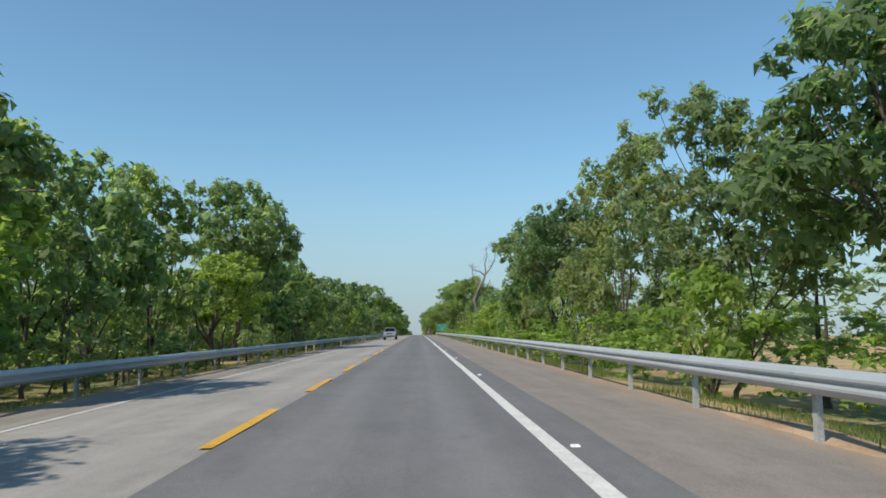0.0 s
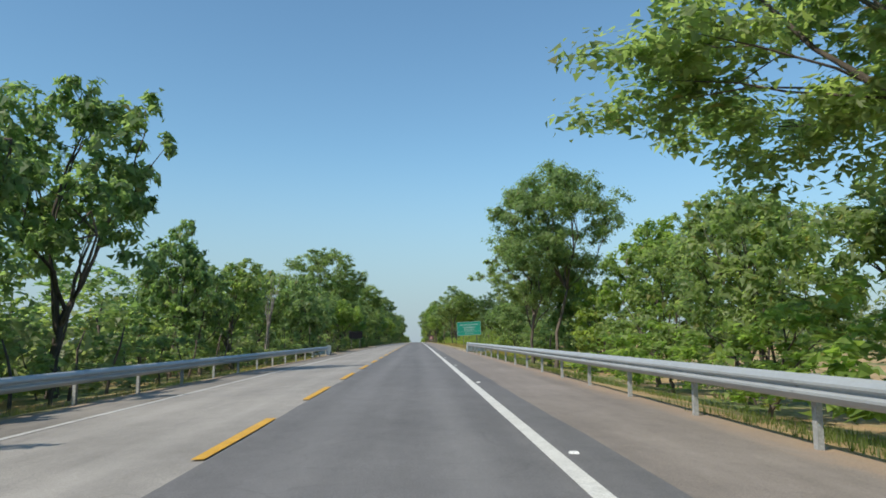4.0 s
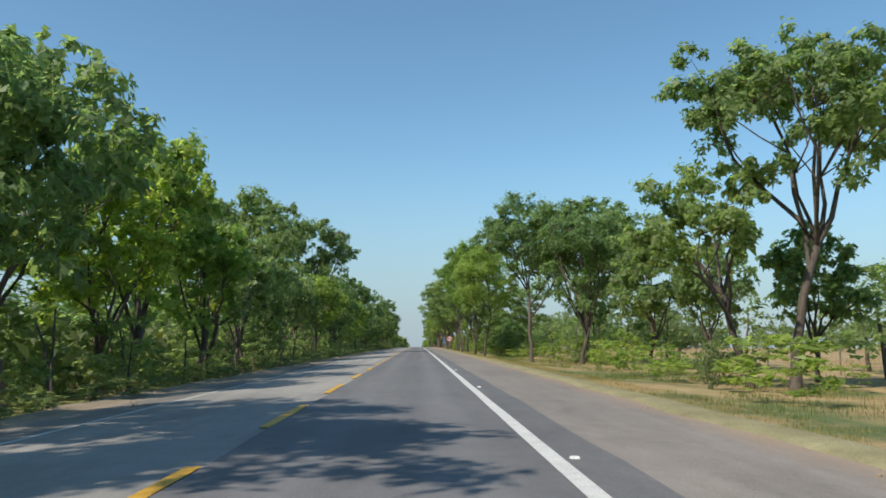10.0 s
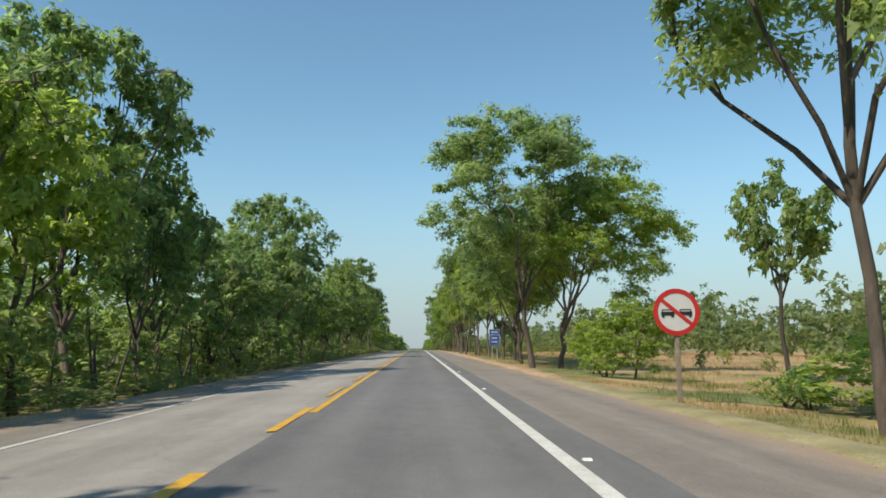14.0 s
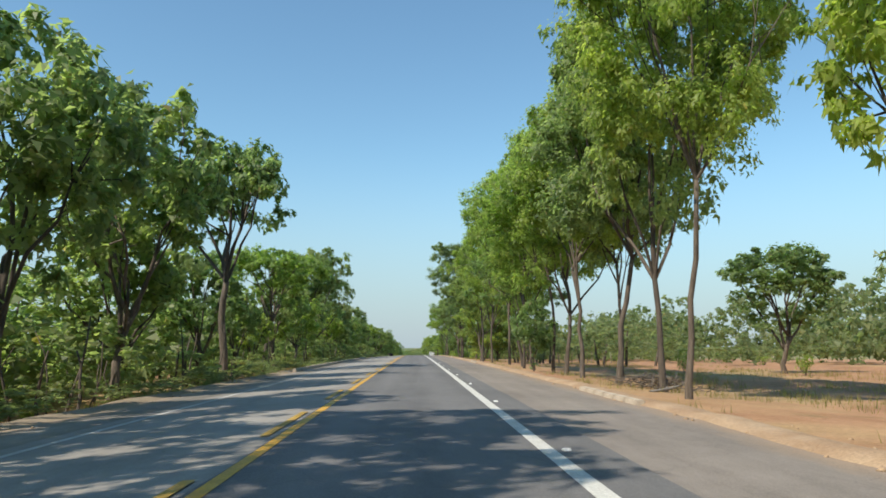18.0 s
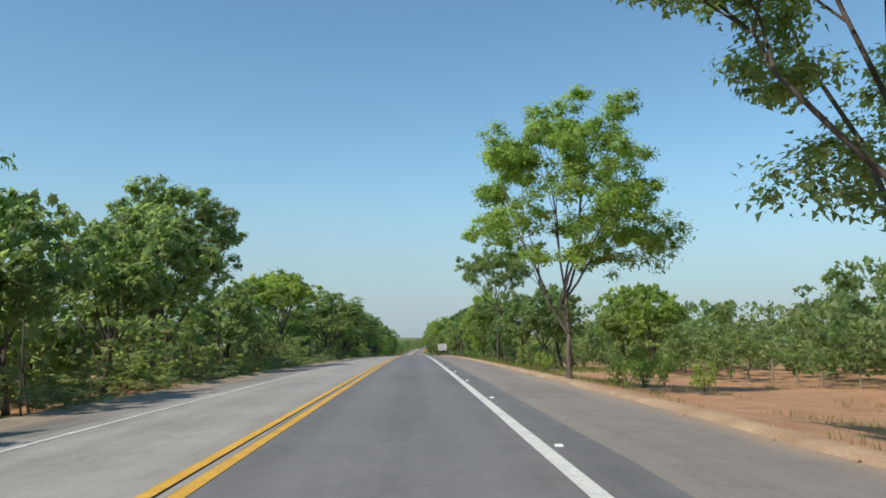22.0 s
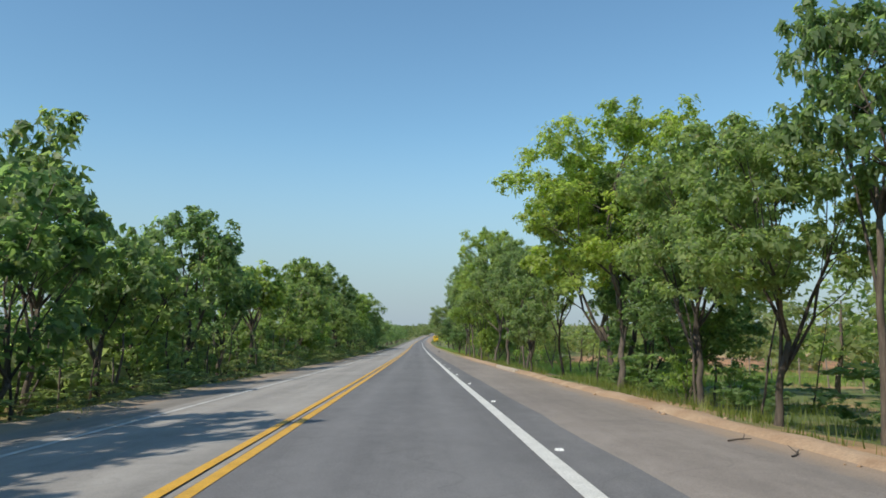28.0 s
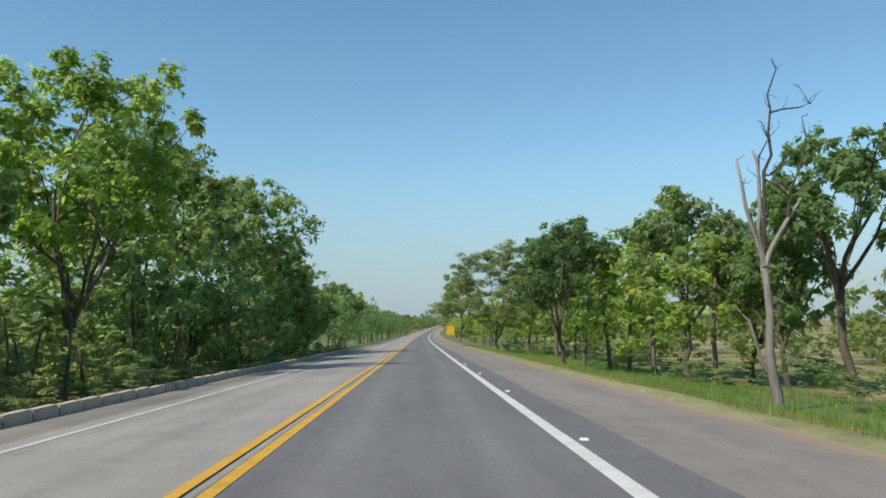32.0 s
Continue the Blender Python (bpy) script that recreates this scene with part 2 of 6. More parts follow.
SIGN_BLACK = surface("sign_black", (0.012, 0.012, 0.014), (0.022, 0.022, 0.025), 1.0, 30.0, 0.5, 0, None, 0.01, 0.003, 0.2)
SIGN_RED = surface("sign_red", (0.42, 0.018, 0.018), (0.55, 0.03, 0.028), 1.0, 30.0, 0.4, 0, None, 0.01, 0.003, 0.2)
SIGN_BLUE = surface("sign_blue", (0.015, 0.06, 0.24), (0.02, 0.085, 0.32), 1.0, 30.0, 0.4, 0, None, 0.01, 0.003, 0.2)
SIGN_YELLOW = surface("sign_yellow", (0.60, 0.36, 0.02), (0.72, 0.45, 0.03), 1.0, 30.0, 0.4, 0, None, 0.01, 0.003, 0.2)
SIGN_BACK = surface("sign_back_dark", (0.006, 0.007, 0.009), (0.012, 0.013, 0.016), 1.5, 20.0, 0.85, 0, None, 0.05)
SIGN_BACK.node_tree.nodes["Principled BSDF"].inputs["Specular IOR Level"].default_value = 0.1
WOOD_GREY = surface("weathered_post_wood", (0.16, 0.13, 0.10), (0.32, 0.27, 0.22), 3.0, 25.0, 0.9)
STUD_WHITE = surface("stud_resin_white", (0.60, 0.60, 0.58), (0.78, 0.78, 0.76), 6.0, 40.0, 0.45)
CAR_PAINT = surface("car_paint_silver", (0.36, 0.38, 0.40), (0.42, 0.44, 0.46), 1.0, 60.0, 0.28, 0.6, None, 0.0, 0.01, 0.05)
TYRE_MAT = surface("tyre_rubber", (0.012, 0.012, 0.012), (0.025, 0.025, 0.025), 6.0, 40.0, 0.85)
GLASS_DARK = surface("car_glass_tinted", (0.010, 0.013, 0.016), (0.014, 0.018, 0.022), 1.0, 5.0, 0.05, 0, None, 0.0)
LAMP_CLEAR = surface("lamp_lens", (0.55, 0.57, 0.58), (0.70, 0.72, 0.73), 6.0, 20.0, 0.12, 0, None, 0.0)
GRASS_GREEN = leaf_material("grass_green", (0.110, 0.140, 0.040), (0.210, 0.245, 0.075), (0.40, 0.34, 0.16))
GRASS_LUSH = leaf_material("grass_lush", (0.150, 0.240, 0.060), (0.270, 0.390, 0.110), (0.30, 0.30, 0.10))
GRASS_DRY = leaf_material("grass_dry", (0.22, 0.17, 0.07), (0.40, 0.32, 0.15), (0.46, 0.40, 0.24))


def ground_material():
    """Red soil, dry grass and green growth, in patches that change along the road."""
    m, nt, b = nodes_of("verge_ground")
    big = noise_node(nt, 0.06, 5.0, 0.65)
    mid = noise_node(nt, 0.45, 5.0, 0.7)
    fine = noise_node(nt, 9.0, 4.0, 0.75)
    soil = ramp(nt, mid, ((0.3, (0.30, 0.148, 0.070)), (0.7, (0.46, 0.255, 0.138))))
    dry = ramp(nt, mid, ((0.3, (0.30, 0.195, 0.085)), (0.7, (0.47, 0.335, 0.165))))
    green = ramp(nt, mid, ((0.3, (0.075, 0.105, 0.028)), (0.7, (0.150, 0.185, 0.055))))
    co = nt.nodes.new("ShaderNodeTexCoord")
    sep = nt.nodes.new("ShaderNodeSeparateXYZ")
    nt.links.new(co.outputs["Object"], sep.inputs[0])

    def along(axis, stops):
        rng = nt.nodes.new("ShaderNodeMapRange")
        rng.inputs[1].default_value, rng.inputs[2].default_value = stops[0][0], stops[-1][0]
        if axis == 1:
            sway = nt.nodes.new("ShaderNodeMath")
            sway.operation = "MULTIPLY_ADD"
            nt.links.new(noise_node(nt, 0.012, 3.0, 0.6), sway.inputs[0])
            sway.inputs[1].default_value = 420.0
            shift = nt.nodes.new("ShaderNodeMath")
            shift.operation = "SUBTRACT"
            nt.links.new(sep.outputs[1], shift.inputs[0])
            shift.inputs[1].default_value = 210.0
            nt.links.new(shift.outputs[0], sway.inputs[2])
            far = nt.nodes.new("ShaderNodeMapRange")
            far.inputs[1].default_value, far.inputs[2].default_value = 20.0, 90.0
            out = nt.nodes.new("ShaderNodeMath")
            out.operation = "ABSOLUTE"
            nt.links.new(sep.outputs[0], out.inputs[0])
            nt.links.new(out.outputs[0], far.inputs[0])
            pick = nt.nodes.new("ShaderNodeMix")
            nt.links.new(far.outputs[0], pick.inputs[0])
            nt.links.new(sep.outputs[1], pick.inputs[2])
            nt.links.new(sway.outputs[0], pick.inputs[3])
            nt.links.new(pick.outputs[0], rng.inputs[0])
        else:
            nt.links.new(sep.outputs[axis], rng.inputs[0])
        span = stops[-1][0] - stops[0][0]
        return ramp(nt, rng.outputs[0], [((p - stops[0][0]) / span, (v, v, v)) for p, v in stops])

    soil_here = along(1, ((0, 0.35), (230, 0.42), (420, 0.40), (520, 0.45), (625, 0.50), (655, 0.66), (750, 0.66), (800, 0.5), (930, 0.46), (960, 0.6), (1012, 0.6), (1030, 0.36)))
    green_here = along(0, ((-300, 0.46), (-40, 0.6), (-9, 0.5), (5, 0.36), (6, 0.47), (9, 0.52), (14, 0.46), (40, 0.40)))

    def over(noise_out, level, soft=0.08):
        s = nt.nodes.new("ShaderNodeMath")
        s.operation = "SUBTRACT"
        nt.links.new(level, s.inputs[0])
        nt.links.new(noise_out, s.inputs[1])
        rng = nt.nodes.new("ShaderNodeMapRange")
        rng.inputs[1].default_value, rng.inputs[2].default_value = -soft, soft
        nt.links.new(s.outputs[0], rng.inputs[0])
        return rng.outputs[0]

    col = mixed(nt, over(big, soil_here), dry, soil)
    green_there = along(1, ((-100, 0.30), (540, 0.30), (575, 0.10), (740, 0.10), (790, 0.33), (960, 0.36), (1000, 0.26), (1030, 0.28), (1050, 0.42), (1200, 0.42)))
    level = nt.nodes.new("ShaderNodeMath")
    level.operation = "ADD"
    nt.links.new(green_here, level.inputs[0])
    nt.links.new(green_there, level.inputs[1])
    lower = nt.nodes.new("ShaderNodeMath")
    lower.operation = "SUBTRACT"
    nt.links.new(level.outputs[0], lower.inputs[0])
    lower.inputs[1].default_value = 0.30
    col = mixed(nt, over(noise_node(nt, 0.16, 5.0, 0.7), lower.outputs[0]), col, green)
    col = mixed(nt, 0.8, col, ramp(nt, fine, ((0.25, (0.6, 0.6, 0.6)), (0.75, (1.35, 1.35, 1.35)))), "MULTIPLY")
    nt.links.new(col, b.inputs["Base Color"])
    b.inputs["Roughness"].default_value = 0.95
    bump(nt, b, fine, 0.8, 0.06)
    return m


GROUND = ground_material()

# ---- the lie of the land ----
# rise and fall along the road: stretches of even curvature (from, to, curvature)
CURVES = ((0, 560, -1 / 55e3), (560, 680, -1 / 20e3), (680, 880, -1 / 8e3), (880, 1500, 1 / 20e3))
SECTION = ((-4000, -1.3), (-14, -1.2), (-12, -1.0), (-9, -0.55), (-7.2, -0.26), (-1.9, 0), (2.4, 0), (5.2, -0.06), (7.5, -0.4), (10, -0.95), (15, -1.15), (4000, -1.2))


def road_z(y):
    g, z = 0.012, 0.0
    if y < 0:
        return g * y
    for a, b, k in CURVES:
        run = min(y, b) - a
        if run <= 0:
            return z
        z += g * run + k * run * run / 2
        g += k * run
    return z + g * max(0.0, y - 1500)


# how deep the land lies below the near shoulder, along the road
DEPTH = ((-500, 1.0), (185, 1.0), (212, 0.3), (640, 0.3), (700, 0.85), (5000, 0.85))


def between(stops, v):
    for (a, p), (b, q) in zip(stops, stops[1:]):
        if a <= v <= b:
            return p + (q - p) * (v - a) / (b - a)
    return stops[-1][1]


def bend(y):
    """How far the road has swung to the right, past the straight."""
    if y < 1130:
        return 0.0
    return (min(y, 1700) - 1130) ** 2 / 16000 + max(0.0, y - 1700) * 0.07125


def section_z(x, y):
    x = x - bend(y)
    z = between(SECTION, x)
    if x > 5.2:
        z = -0.06 + (z + 0.06) * between(DEPTH, y)
    return z


def uneven(x, y):
    """Small rises of the ground beside the road."""
    k = min(1.0, max(0.0, (abs(x - bend(y) + 0.9) - 7.0) / 5.0))
    return k * (0.22 * noise.noise((x * 0.09, y * 0.09, 3.0)) + 0.10 * noise.noise((x * 0.35, y * 0.35, 7.0)))


def surf(x, y):
    return road_z(y) + section_z(x, y) + uneven(x, y)


def mesh_object(name, verts, faces, mats, smooth=False):
    me = bpy.data.meshes.new(name)
    me.from_pydata(verts, [], faces)
    for m in mats if isinstance(mats, (list, tuple)) else [mats]:
        me.materials.append(m)
    if smooth:
        me.shade_smooth()
    me.update()
    return me


def part(name, bm, material, parent=None, label=""):
    """Links a bmesh as one mesh object under a thing or a part."""
    me = bpy.data.meshes.new(name)
    bm.to_mesh(me)
    bm.free()
    me.materials.append(material)
    ob = new(name, me)
    ob.parent = parent
    return tagged(ob, label)


def box(bm, cx, cy, cz, sx, sy, sz, bevel=0.0):
    made = bmesh.ops.create_cube(bm, size=1.0, matrix=Matrix.Translation((cx, cy, cz)) @ Matrix.Diagonal((sx, sy, sz, 1)))
    if bevel:
        edges = {e for v in made["verts"] for e in v.link_edges}
        bmesh.ops.bevel(bm, geom=list(edges), offset=bevel, segments=2, affect="EDGES")
    return bm


def strip(name, x0, x1, y0, y1, lift, material, step=8.0, wobble=0.0, thick=0.0, label="", kind="", seed=0, parent=None):
    """A band along the road between two distances from its axis, lying on the surface."""
    n = max(1, int(math.ceil((y1 - y0) / step)))
    verts, faces = [], []
    cols = max(1, int((x1 - x0) / 1.5))
    for i in range(n + 1):
        y = y0 + (y1 - y0) * i / n
        for j in range(cols + 1):
            x = x0 + (x1 - x0) * j / cols
            if wobble and j in (0, cols):
                x += wobble * (noise.noise((y * 0.35, seed + j * 9.1, 1.0)) + 0.6 * noise.noise((y * 1.3, seed + j * 3.7, 5.0)))
            x += bend(y)
            verts.append((x, y, road_z(y) + section_z(x, y) + lift))
    for i in range(n):
        for j in range(cols):
            a = i * (cols + 1) + j
            faces.append((a, a + 1, a + cols + 2, a + cols + 1))
    if thick:
        rows_n, w = n + 1, cols + 1
        base = len(verts)
        for i in range(rows_n):
            for j in (0, cols):
                x, y, z = verts[i * w + j]
                verts.append((x, y, z - thick))
        for i in range(n):
            a, b = base + 2 * i, base + 2 * i + 2
            faces.append((i * w, (i + 1) * w, b, a))
            faces.append(((i + 1) * w + cols, i * w + cols, a + 1, b + 1))
        faces.append(tuple([0, base, base + 1, cols]))
        e = base + 2 * n
        faces.append(((n * w) + cols, e + 1, e, n * w))
    ob = new(name, mesh_object(name, verts, faces, material))
    ob.parent = parent
    return tagged(ob, label, kind=kind)


def ground_sheet():
    xs = [-3500, -1500, -700, -350, -180, -110, -70, -48, -36, -28, -22, -18, -15, -13, -11.5, -10, -8.8, -7.6, -6.8, -4, -1.9, 0, 2.4, 4.6,
          5.3, 6.0, 6.8, 7.6, 8.4, 9.3, 10.4, 12, 14, 17, 21, 26, 32, 40, 55, 80, 120, 200, 380, 700, 1500, 3500]
    ys = list(np.arange(-160, 1240, 4.0)) + list(np.arange(1240, 1800, 20.0)) + [1900, 2100, 2500, 3200, 4600]
    verts = []
    for y in ys:
        for x in xs:
            dip = -0.05 if -7.4 < x < 5.3 else 0.0
            verts.append((x + bend(y), y, surf(x + bend(y), y) + dip))
    w = len(xs)
    faces = [(i * w + j, i * w + j + 1, (i + 1) * w + j + 1, (i + 1) * w + j) for i in range(len(ys) - 1) for j in range(w - 1)]
    ob = new("ground", mesh_object("ground", verts, faces, GROUND, True))
    tagged(ob, "roadside ground of red soil, dry grass and green growth", "ground", kind="structure")


ground_sheet()

# ---- road ----
ROAD_A, ROAD_B = -120, 2400
road = strip("road", -1.79, 2.42, ROAD_A, ROAD_B, 0.022, LANE_NEW, 2.0, 0.06, 0.05, seed=4)
tagged(road, "dark resurfaced asphalt lane of a two-lane highway", "road", kind="structure")
old_lane = strip("road_old_lane", -5.6, -1.7, ROAD_A, ROAD_B, 0.0, LANE_OLD, 8.0)
tagged(old_lane, "pale worn asphalt lane beside the dark lane", "road", kind="structure")
tagged(strip("shoulder_right", 2.2, 5.25, ROAD_A, ROAD_B, 0.0, SHOULDER, 3.0, 0.06, seed=21), "brownish paved shoulder with scattered grit", "shoulder", kind="structure")
tagged(strip("shoulder_left", -7.3, -5.6, ROAD_A, ROAD_B, 0.0, SHOULDER_L, 3.0, 0.08, seed=31), "grey paved shoulder with dusty edges", "shoulder", kind="structure")


# the lanes narrow a little between two lengths of the road
NARROW = ((-500, 0.0), (470, 0.0), (530, 1.0), (5000, 1.0))


def line(name, x, width, y0, y1, lift, mat, label, wob=0.012, parent=None, x_far=None):
    """A painted line; x_far: its distance from the axis where the lanes are narrower."""
    ob = strip(name, x - width / 2, x + width / 2, y0, y1, lift, mat, 3.0, wob, 0.0, label, seed=x, parent=parent)
    if x_far is not None:
        for v in ob.data.vertices:
            v.co.x += (x_far - x) * between(NARROW, v.co.y)
            v.co.z = road_z(v.co.y) + section_z(v.co.x, v.co.y) + lift
    return ob


line("edge_line", 1.745, 0.19, ROAD_A, ROAD_B, 0.028, WHITE_PAINT, "solid white edge line", parent=road, x_far=1.66)
line("edge_line", -5.45, 0.13, ROAD_A, ROAD_B, 0.006, WHITE_WORN, "thin worn white edge line", parent=old_lane, x_far=-5.12)
DASH_PITCH, DASH_FROM = 7.515, 0.76
for k in range(-15, 90):
    y = DASH_FROM + DASH_PITCH * k
    if y < 462:
        line("lane_dash", -1.91, 0.16, y, y + 4.0, 0.012, YELLOW_PAINT, "", 0.025, parent=old_lane)
    elif y < 648:
        line("lane_dash", -1.99, 0.13, y, y + 4.0, 0.008, YELLOW_WORN, "", 0.02, parent=old_lane)
line("centre_line", -1.69, 0.14, 462, ROAD_B, 0.028, YELLOW_PAINT, "solid yellow centre line", 0.01, parent=road)
line("centre_line", -1.99, 0.14, 650, ROAD_B, 0.008, YELLOW_PAINT, "solid yellow centre line", 0.012, parent=old_lane)


def stud(y, x):
    bm = bmesh.new()
    box(bm, 0, 0, 0.011, 0.10, 0.11, 0.022)
    for v in bm.verts:
        if v.co.z > 0.011:
            v.co.x *= 0.8
            v.co.y *= 0.62
    ob = part("road_stud", bm, STUD_WHITE)
    ob.matrix_world = pose(x, y, road_z(y) + section_z(x, y) + 0.022)
    return tagged(ob, "white reflective stud beside the edge line", "road stud", "edge studs")


first_stud = stud(8.2, 1.97)
for k in range(1, 140):
    y = 8.25 + 12.8 * k if k < 38 else 497.2 + 8.0 * (k - 38)
    x = 1.97 - 0.085 * between(NARROW, y)
    copy_thing(first_stud, pose(x, y, road_z(y) + 0.022))


# ---- guard rails ----
def rail_profile():
    return [(-0.155, 0.0), (-0.125, 0.045), (-0.075, 0.080), (-0.045, 0.080), (-0.012, 0.022), (0.012, 0.022), (0.045, 0.080), (0.075, 0.080), (0.125, 0.045), (0.155, 0.0)]


def beam_mesh(length, face):
    """One W-section panel along y with a small thickness; face: +1 towards -x, -1 towards +x."""
    outline = rail_profile()
    loop = [(-face * d, z) for z, d in outline] + [(-face * (d - 0.006), z) for z, d in reversed(outline)]
    verts = [(x, y, z) for y in (0.0, length) for x, z in loop]
    n = len(loop)
    faces = [(i, (i + 1) % n, n + (i + 1) % n, n + i) for i in range(n)] + [tuple(range(n - 1, -1, -1)), tuple(range(n, 2 * n))]
    return mesh_object("beam", verts, faces, STEEL)


def channel_mesh(h):
    """A C-section post."""
    bm = bmesh.new()
    box(bm, 0, 0, h / 2, 0.006, 0.11, h)
    box(bm, 0.035, 0.052, h / 2, 0.07, 0.006, h)
    box(bm, 0.035, -0.052, h / 2, 0.07, 0.006, h)
    me = bpy.data.meshes.new("post")
    bm.to_mesh(me)
    bm.free()
    me.materials.append(POST_STEEL)
    return me


def spacer_mesh():
    bm = bmesh.new()
    box(bm, 0, 0, 0, 0.12, 0.09, 0.26, 0.008)
    me = bpy.data.meshes.new("spacer")
    bm.to_mesh(me)
    bm.free()
    me.materials.append(POST_STEEL)
    return me


def guardrail(x, y0, count, face, flare, label, high=0.62):
    thing = tagged(new("guardrail"), label, "guard rail", "guard rails")
    thing.location = (x, y0, surf(x, y0))
    beam, post, spacer = beam_mesh(4.04, face), channel_mesh(high + 0.33), spacer_mesh()
    root = thing.location.copy()

    def lateral(k):
        return x + (flare * max(0, k - (count - 4)) ** 2 if flare else 0.0)

    for k in range(count + 1):
        y, xx = y0 + 4.0 * k, lateral(k)
        z = road_z(y) + section_z(xx, y)
        p = new("post", post)
        p.parent = thing
        p.location = Vector((xx + face * 0.16, y, z - 0.18)) - root
        s = new("spacer", spacer)
        s.parent = thing
        s.location = Vector((xx + face * 0.07, y, z + high)) - root
        if k < count:
            x2 = lateral(k + 1)
            b = new("beam", beam)
            b.parent = thing
            z2 = road_z(y + 4) + section_z(x2, y + 4)
            b.matrix_local = Matrix.Translation(Vector((xx, y, z + high)) - root) @ Euler((math.atan2(z2 - z, 4.0), 0, -math.atan2(x2 - xx, 4.0))).to_matrix().to_4x4()
    # folded sheet closing the end, bent away from the road
    xe, ye = lateral(count), y0 + 4.0 * count
    way = [(0.0, 0.0), (0.03, 1.2), (0.08, 2.6), (0.16, 4.0), (1.8, 7.8), (3.6, 12.0)]
    foot = road_z(ye) + section_z(xe, ye)
    for n, (a, b) in enumerate(zip(way, way[1:])):
        run = math.hypot(b[0] - a[0], b[1] - a[1])
        folds = max(2, int(run / 0.24))
        bm = bmesh.new()
        rows = []
        for i in range(folds * 2 + 1):
            t = i / (folds * 2)
            out = 0.03 if i % 4 in (1, 2) else 0.0
            px, py = a[0] + (b[0] - a[0]) * t - out * (b[1] - a[1]) / run, a[1] + (b[1] - a[1]) * t + out * (b[0] - a[0]) / run
            drop = surf(xe + face * px, ye + py) - foot
            rows.append([bm.verts.new((face * px, py, pz + drop)) for pz in (-0.15, 0.86 - 0.02 * n)])
        for p, q in zip(rows, rows[1:]):
            bm.faces.new((p[0], q[0], q[1], p[1]))
        bmesh.ops.solidify(bm, geom=list(bm.faces), thickness=0.005)
        e = part("end_sheet", bm, SHEET, thing, "folded galvanised end sheet")
        e.location = Vector((xe, ye, foot)) - root
    # no hole is cut: a near-black block gives the opening its shade
    bm = bmesh.new()
    box(bm, face * 0.09, 3.25, 0.12, 0.09, 0.30, 0.32, 0.01)
    e = part("opening_shade_block", bm, SIGN_BACK, thing, "near-black block for the shade inside an opening at the sheet's foot")
    e.location = Vector((xe, ye, road_z(ye) + section_z(xe, ye))) - root
    return thing


guardrail(4.80, -3.0, 50, 1, 0.0, "galvanised steel W-beam guard rail on short posts beside the shoulder", 0.72)
guardrail(-7.35, -2.0, 49, -1, 0.0, "galvanised steel W-beam guard rail on short posts along the far shoulder")


# ---- trees ----
def tube(verts, faces, pts, radii, sides=7):
    """A tapered tube through points."""
    base = len(verts)
    for i, (p, r) in enumerate(zip(pts, radii)):
        a = pts[min(i + 1, len(pts) - 1)] - pts[max(i - 1, 0)]
        a = a.normalized() if a.length > 1e-6 else Vector((0, 0, 1))
        u = a.orthogonal().normalized()
        v = a.cross(u)
        for k in range(sides):
            t = 2 * math.pi * k / sides
            verts.append(p + (u * math.cos(t) + v * math.sin(t)) * r)
    for i in range(len(pts) - 1):
        for k in range(sides):
            a, b = base + i * sides + k, base + i * sides + (k + 1) % sides
            faces.append((a, b, b + sides, a + sides))
    verts.append(pts[-1])
    tip = len(verts) - 1
    e = base + (len(pts) - 1) * sides
    for k in range(sides):
        faces.append((e + k, e + (k + 1) % sides, tip))


def bent(rng, a, b, n, sway):
    """Points from a to b with a crooked way between."""
    pts = []
    off = Vector((0, 0, 0))
    for i in range(n + 1):
        t = i / n
        if 0 < i < n:
            off = off + Vector((rng.uniform(-1, 1), rng.uniform(-1, 1), rng.uniform(-0.5, 0.5))) * sway
        pts.append(a.lerp(b, t) + off * math.sin(math.pi * t))
    return pts


# kind: fork height, crown middle, crown half width, crown half height, trunk radius, clumps, leaves in a clump
SHAPES = {
    "spreading": (4.0, 7.3, 3.5, 2.6, 0.20, 92, 74),
    "round": (2.6, 6.2, 3.4, 3.7, 0.18, 118, 68),
    "slender": (3.6, 6.5, 3.0, 3.5, 0.15, 104, 68),
    "tall": (5.0, 7.4, 3.3, 2.9, 0.16, 92, 72),
    "bushy": (1.4, 5.2, 3.4, 4.8, 0.13, 128, 62),
    "backing": (2.6, 5.4, 3.5, 4.6, 0.16, 50, 17),
    "low": (1.0, 4.6, 3.5, 5.0, 0.10, 26, 26),
}
LEAF_SIZE = {"backing": (0.46, 0.31), "low": (0.56, 0.36)}


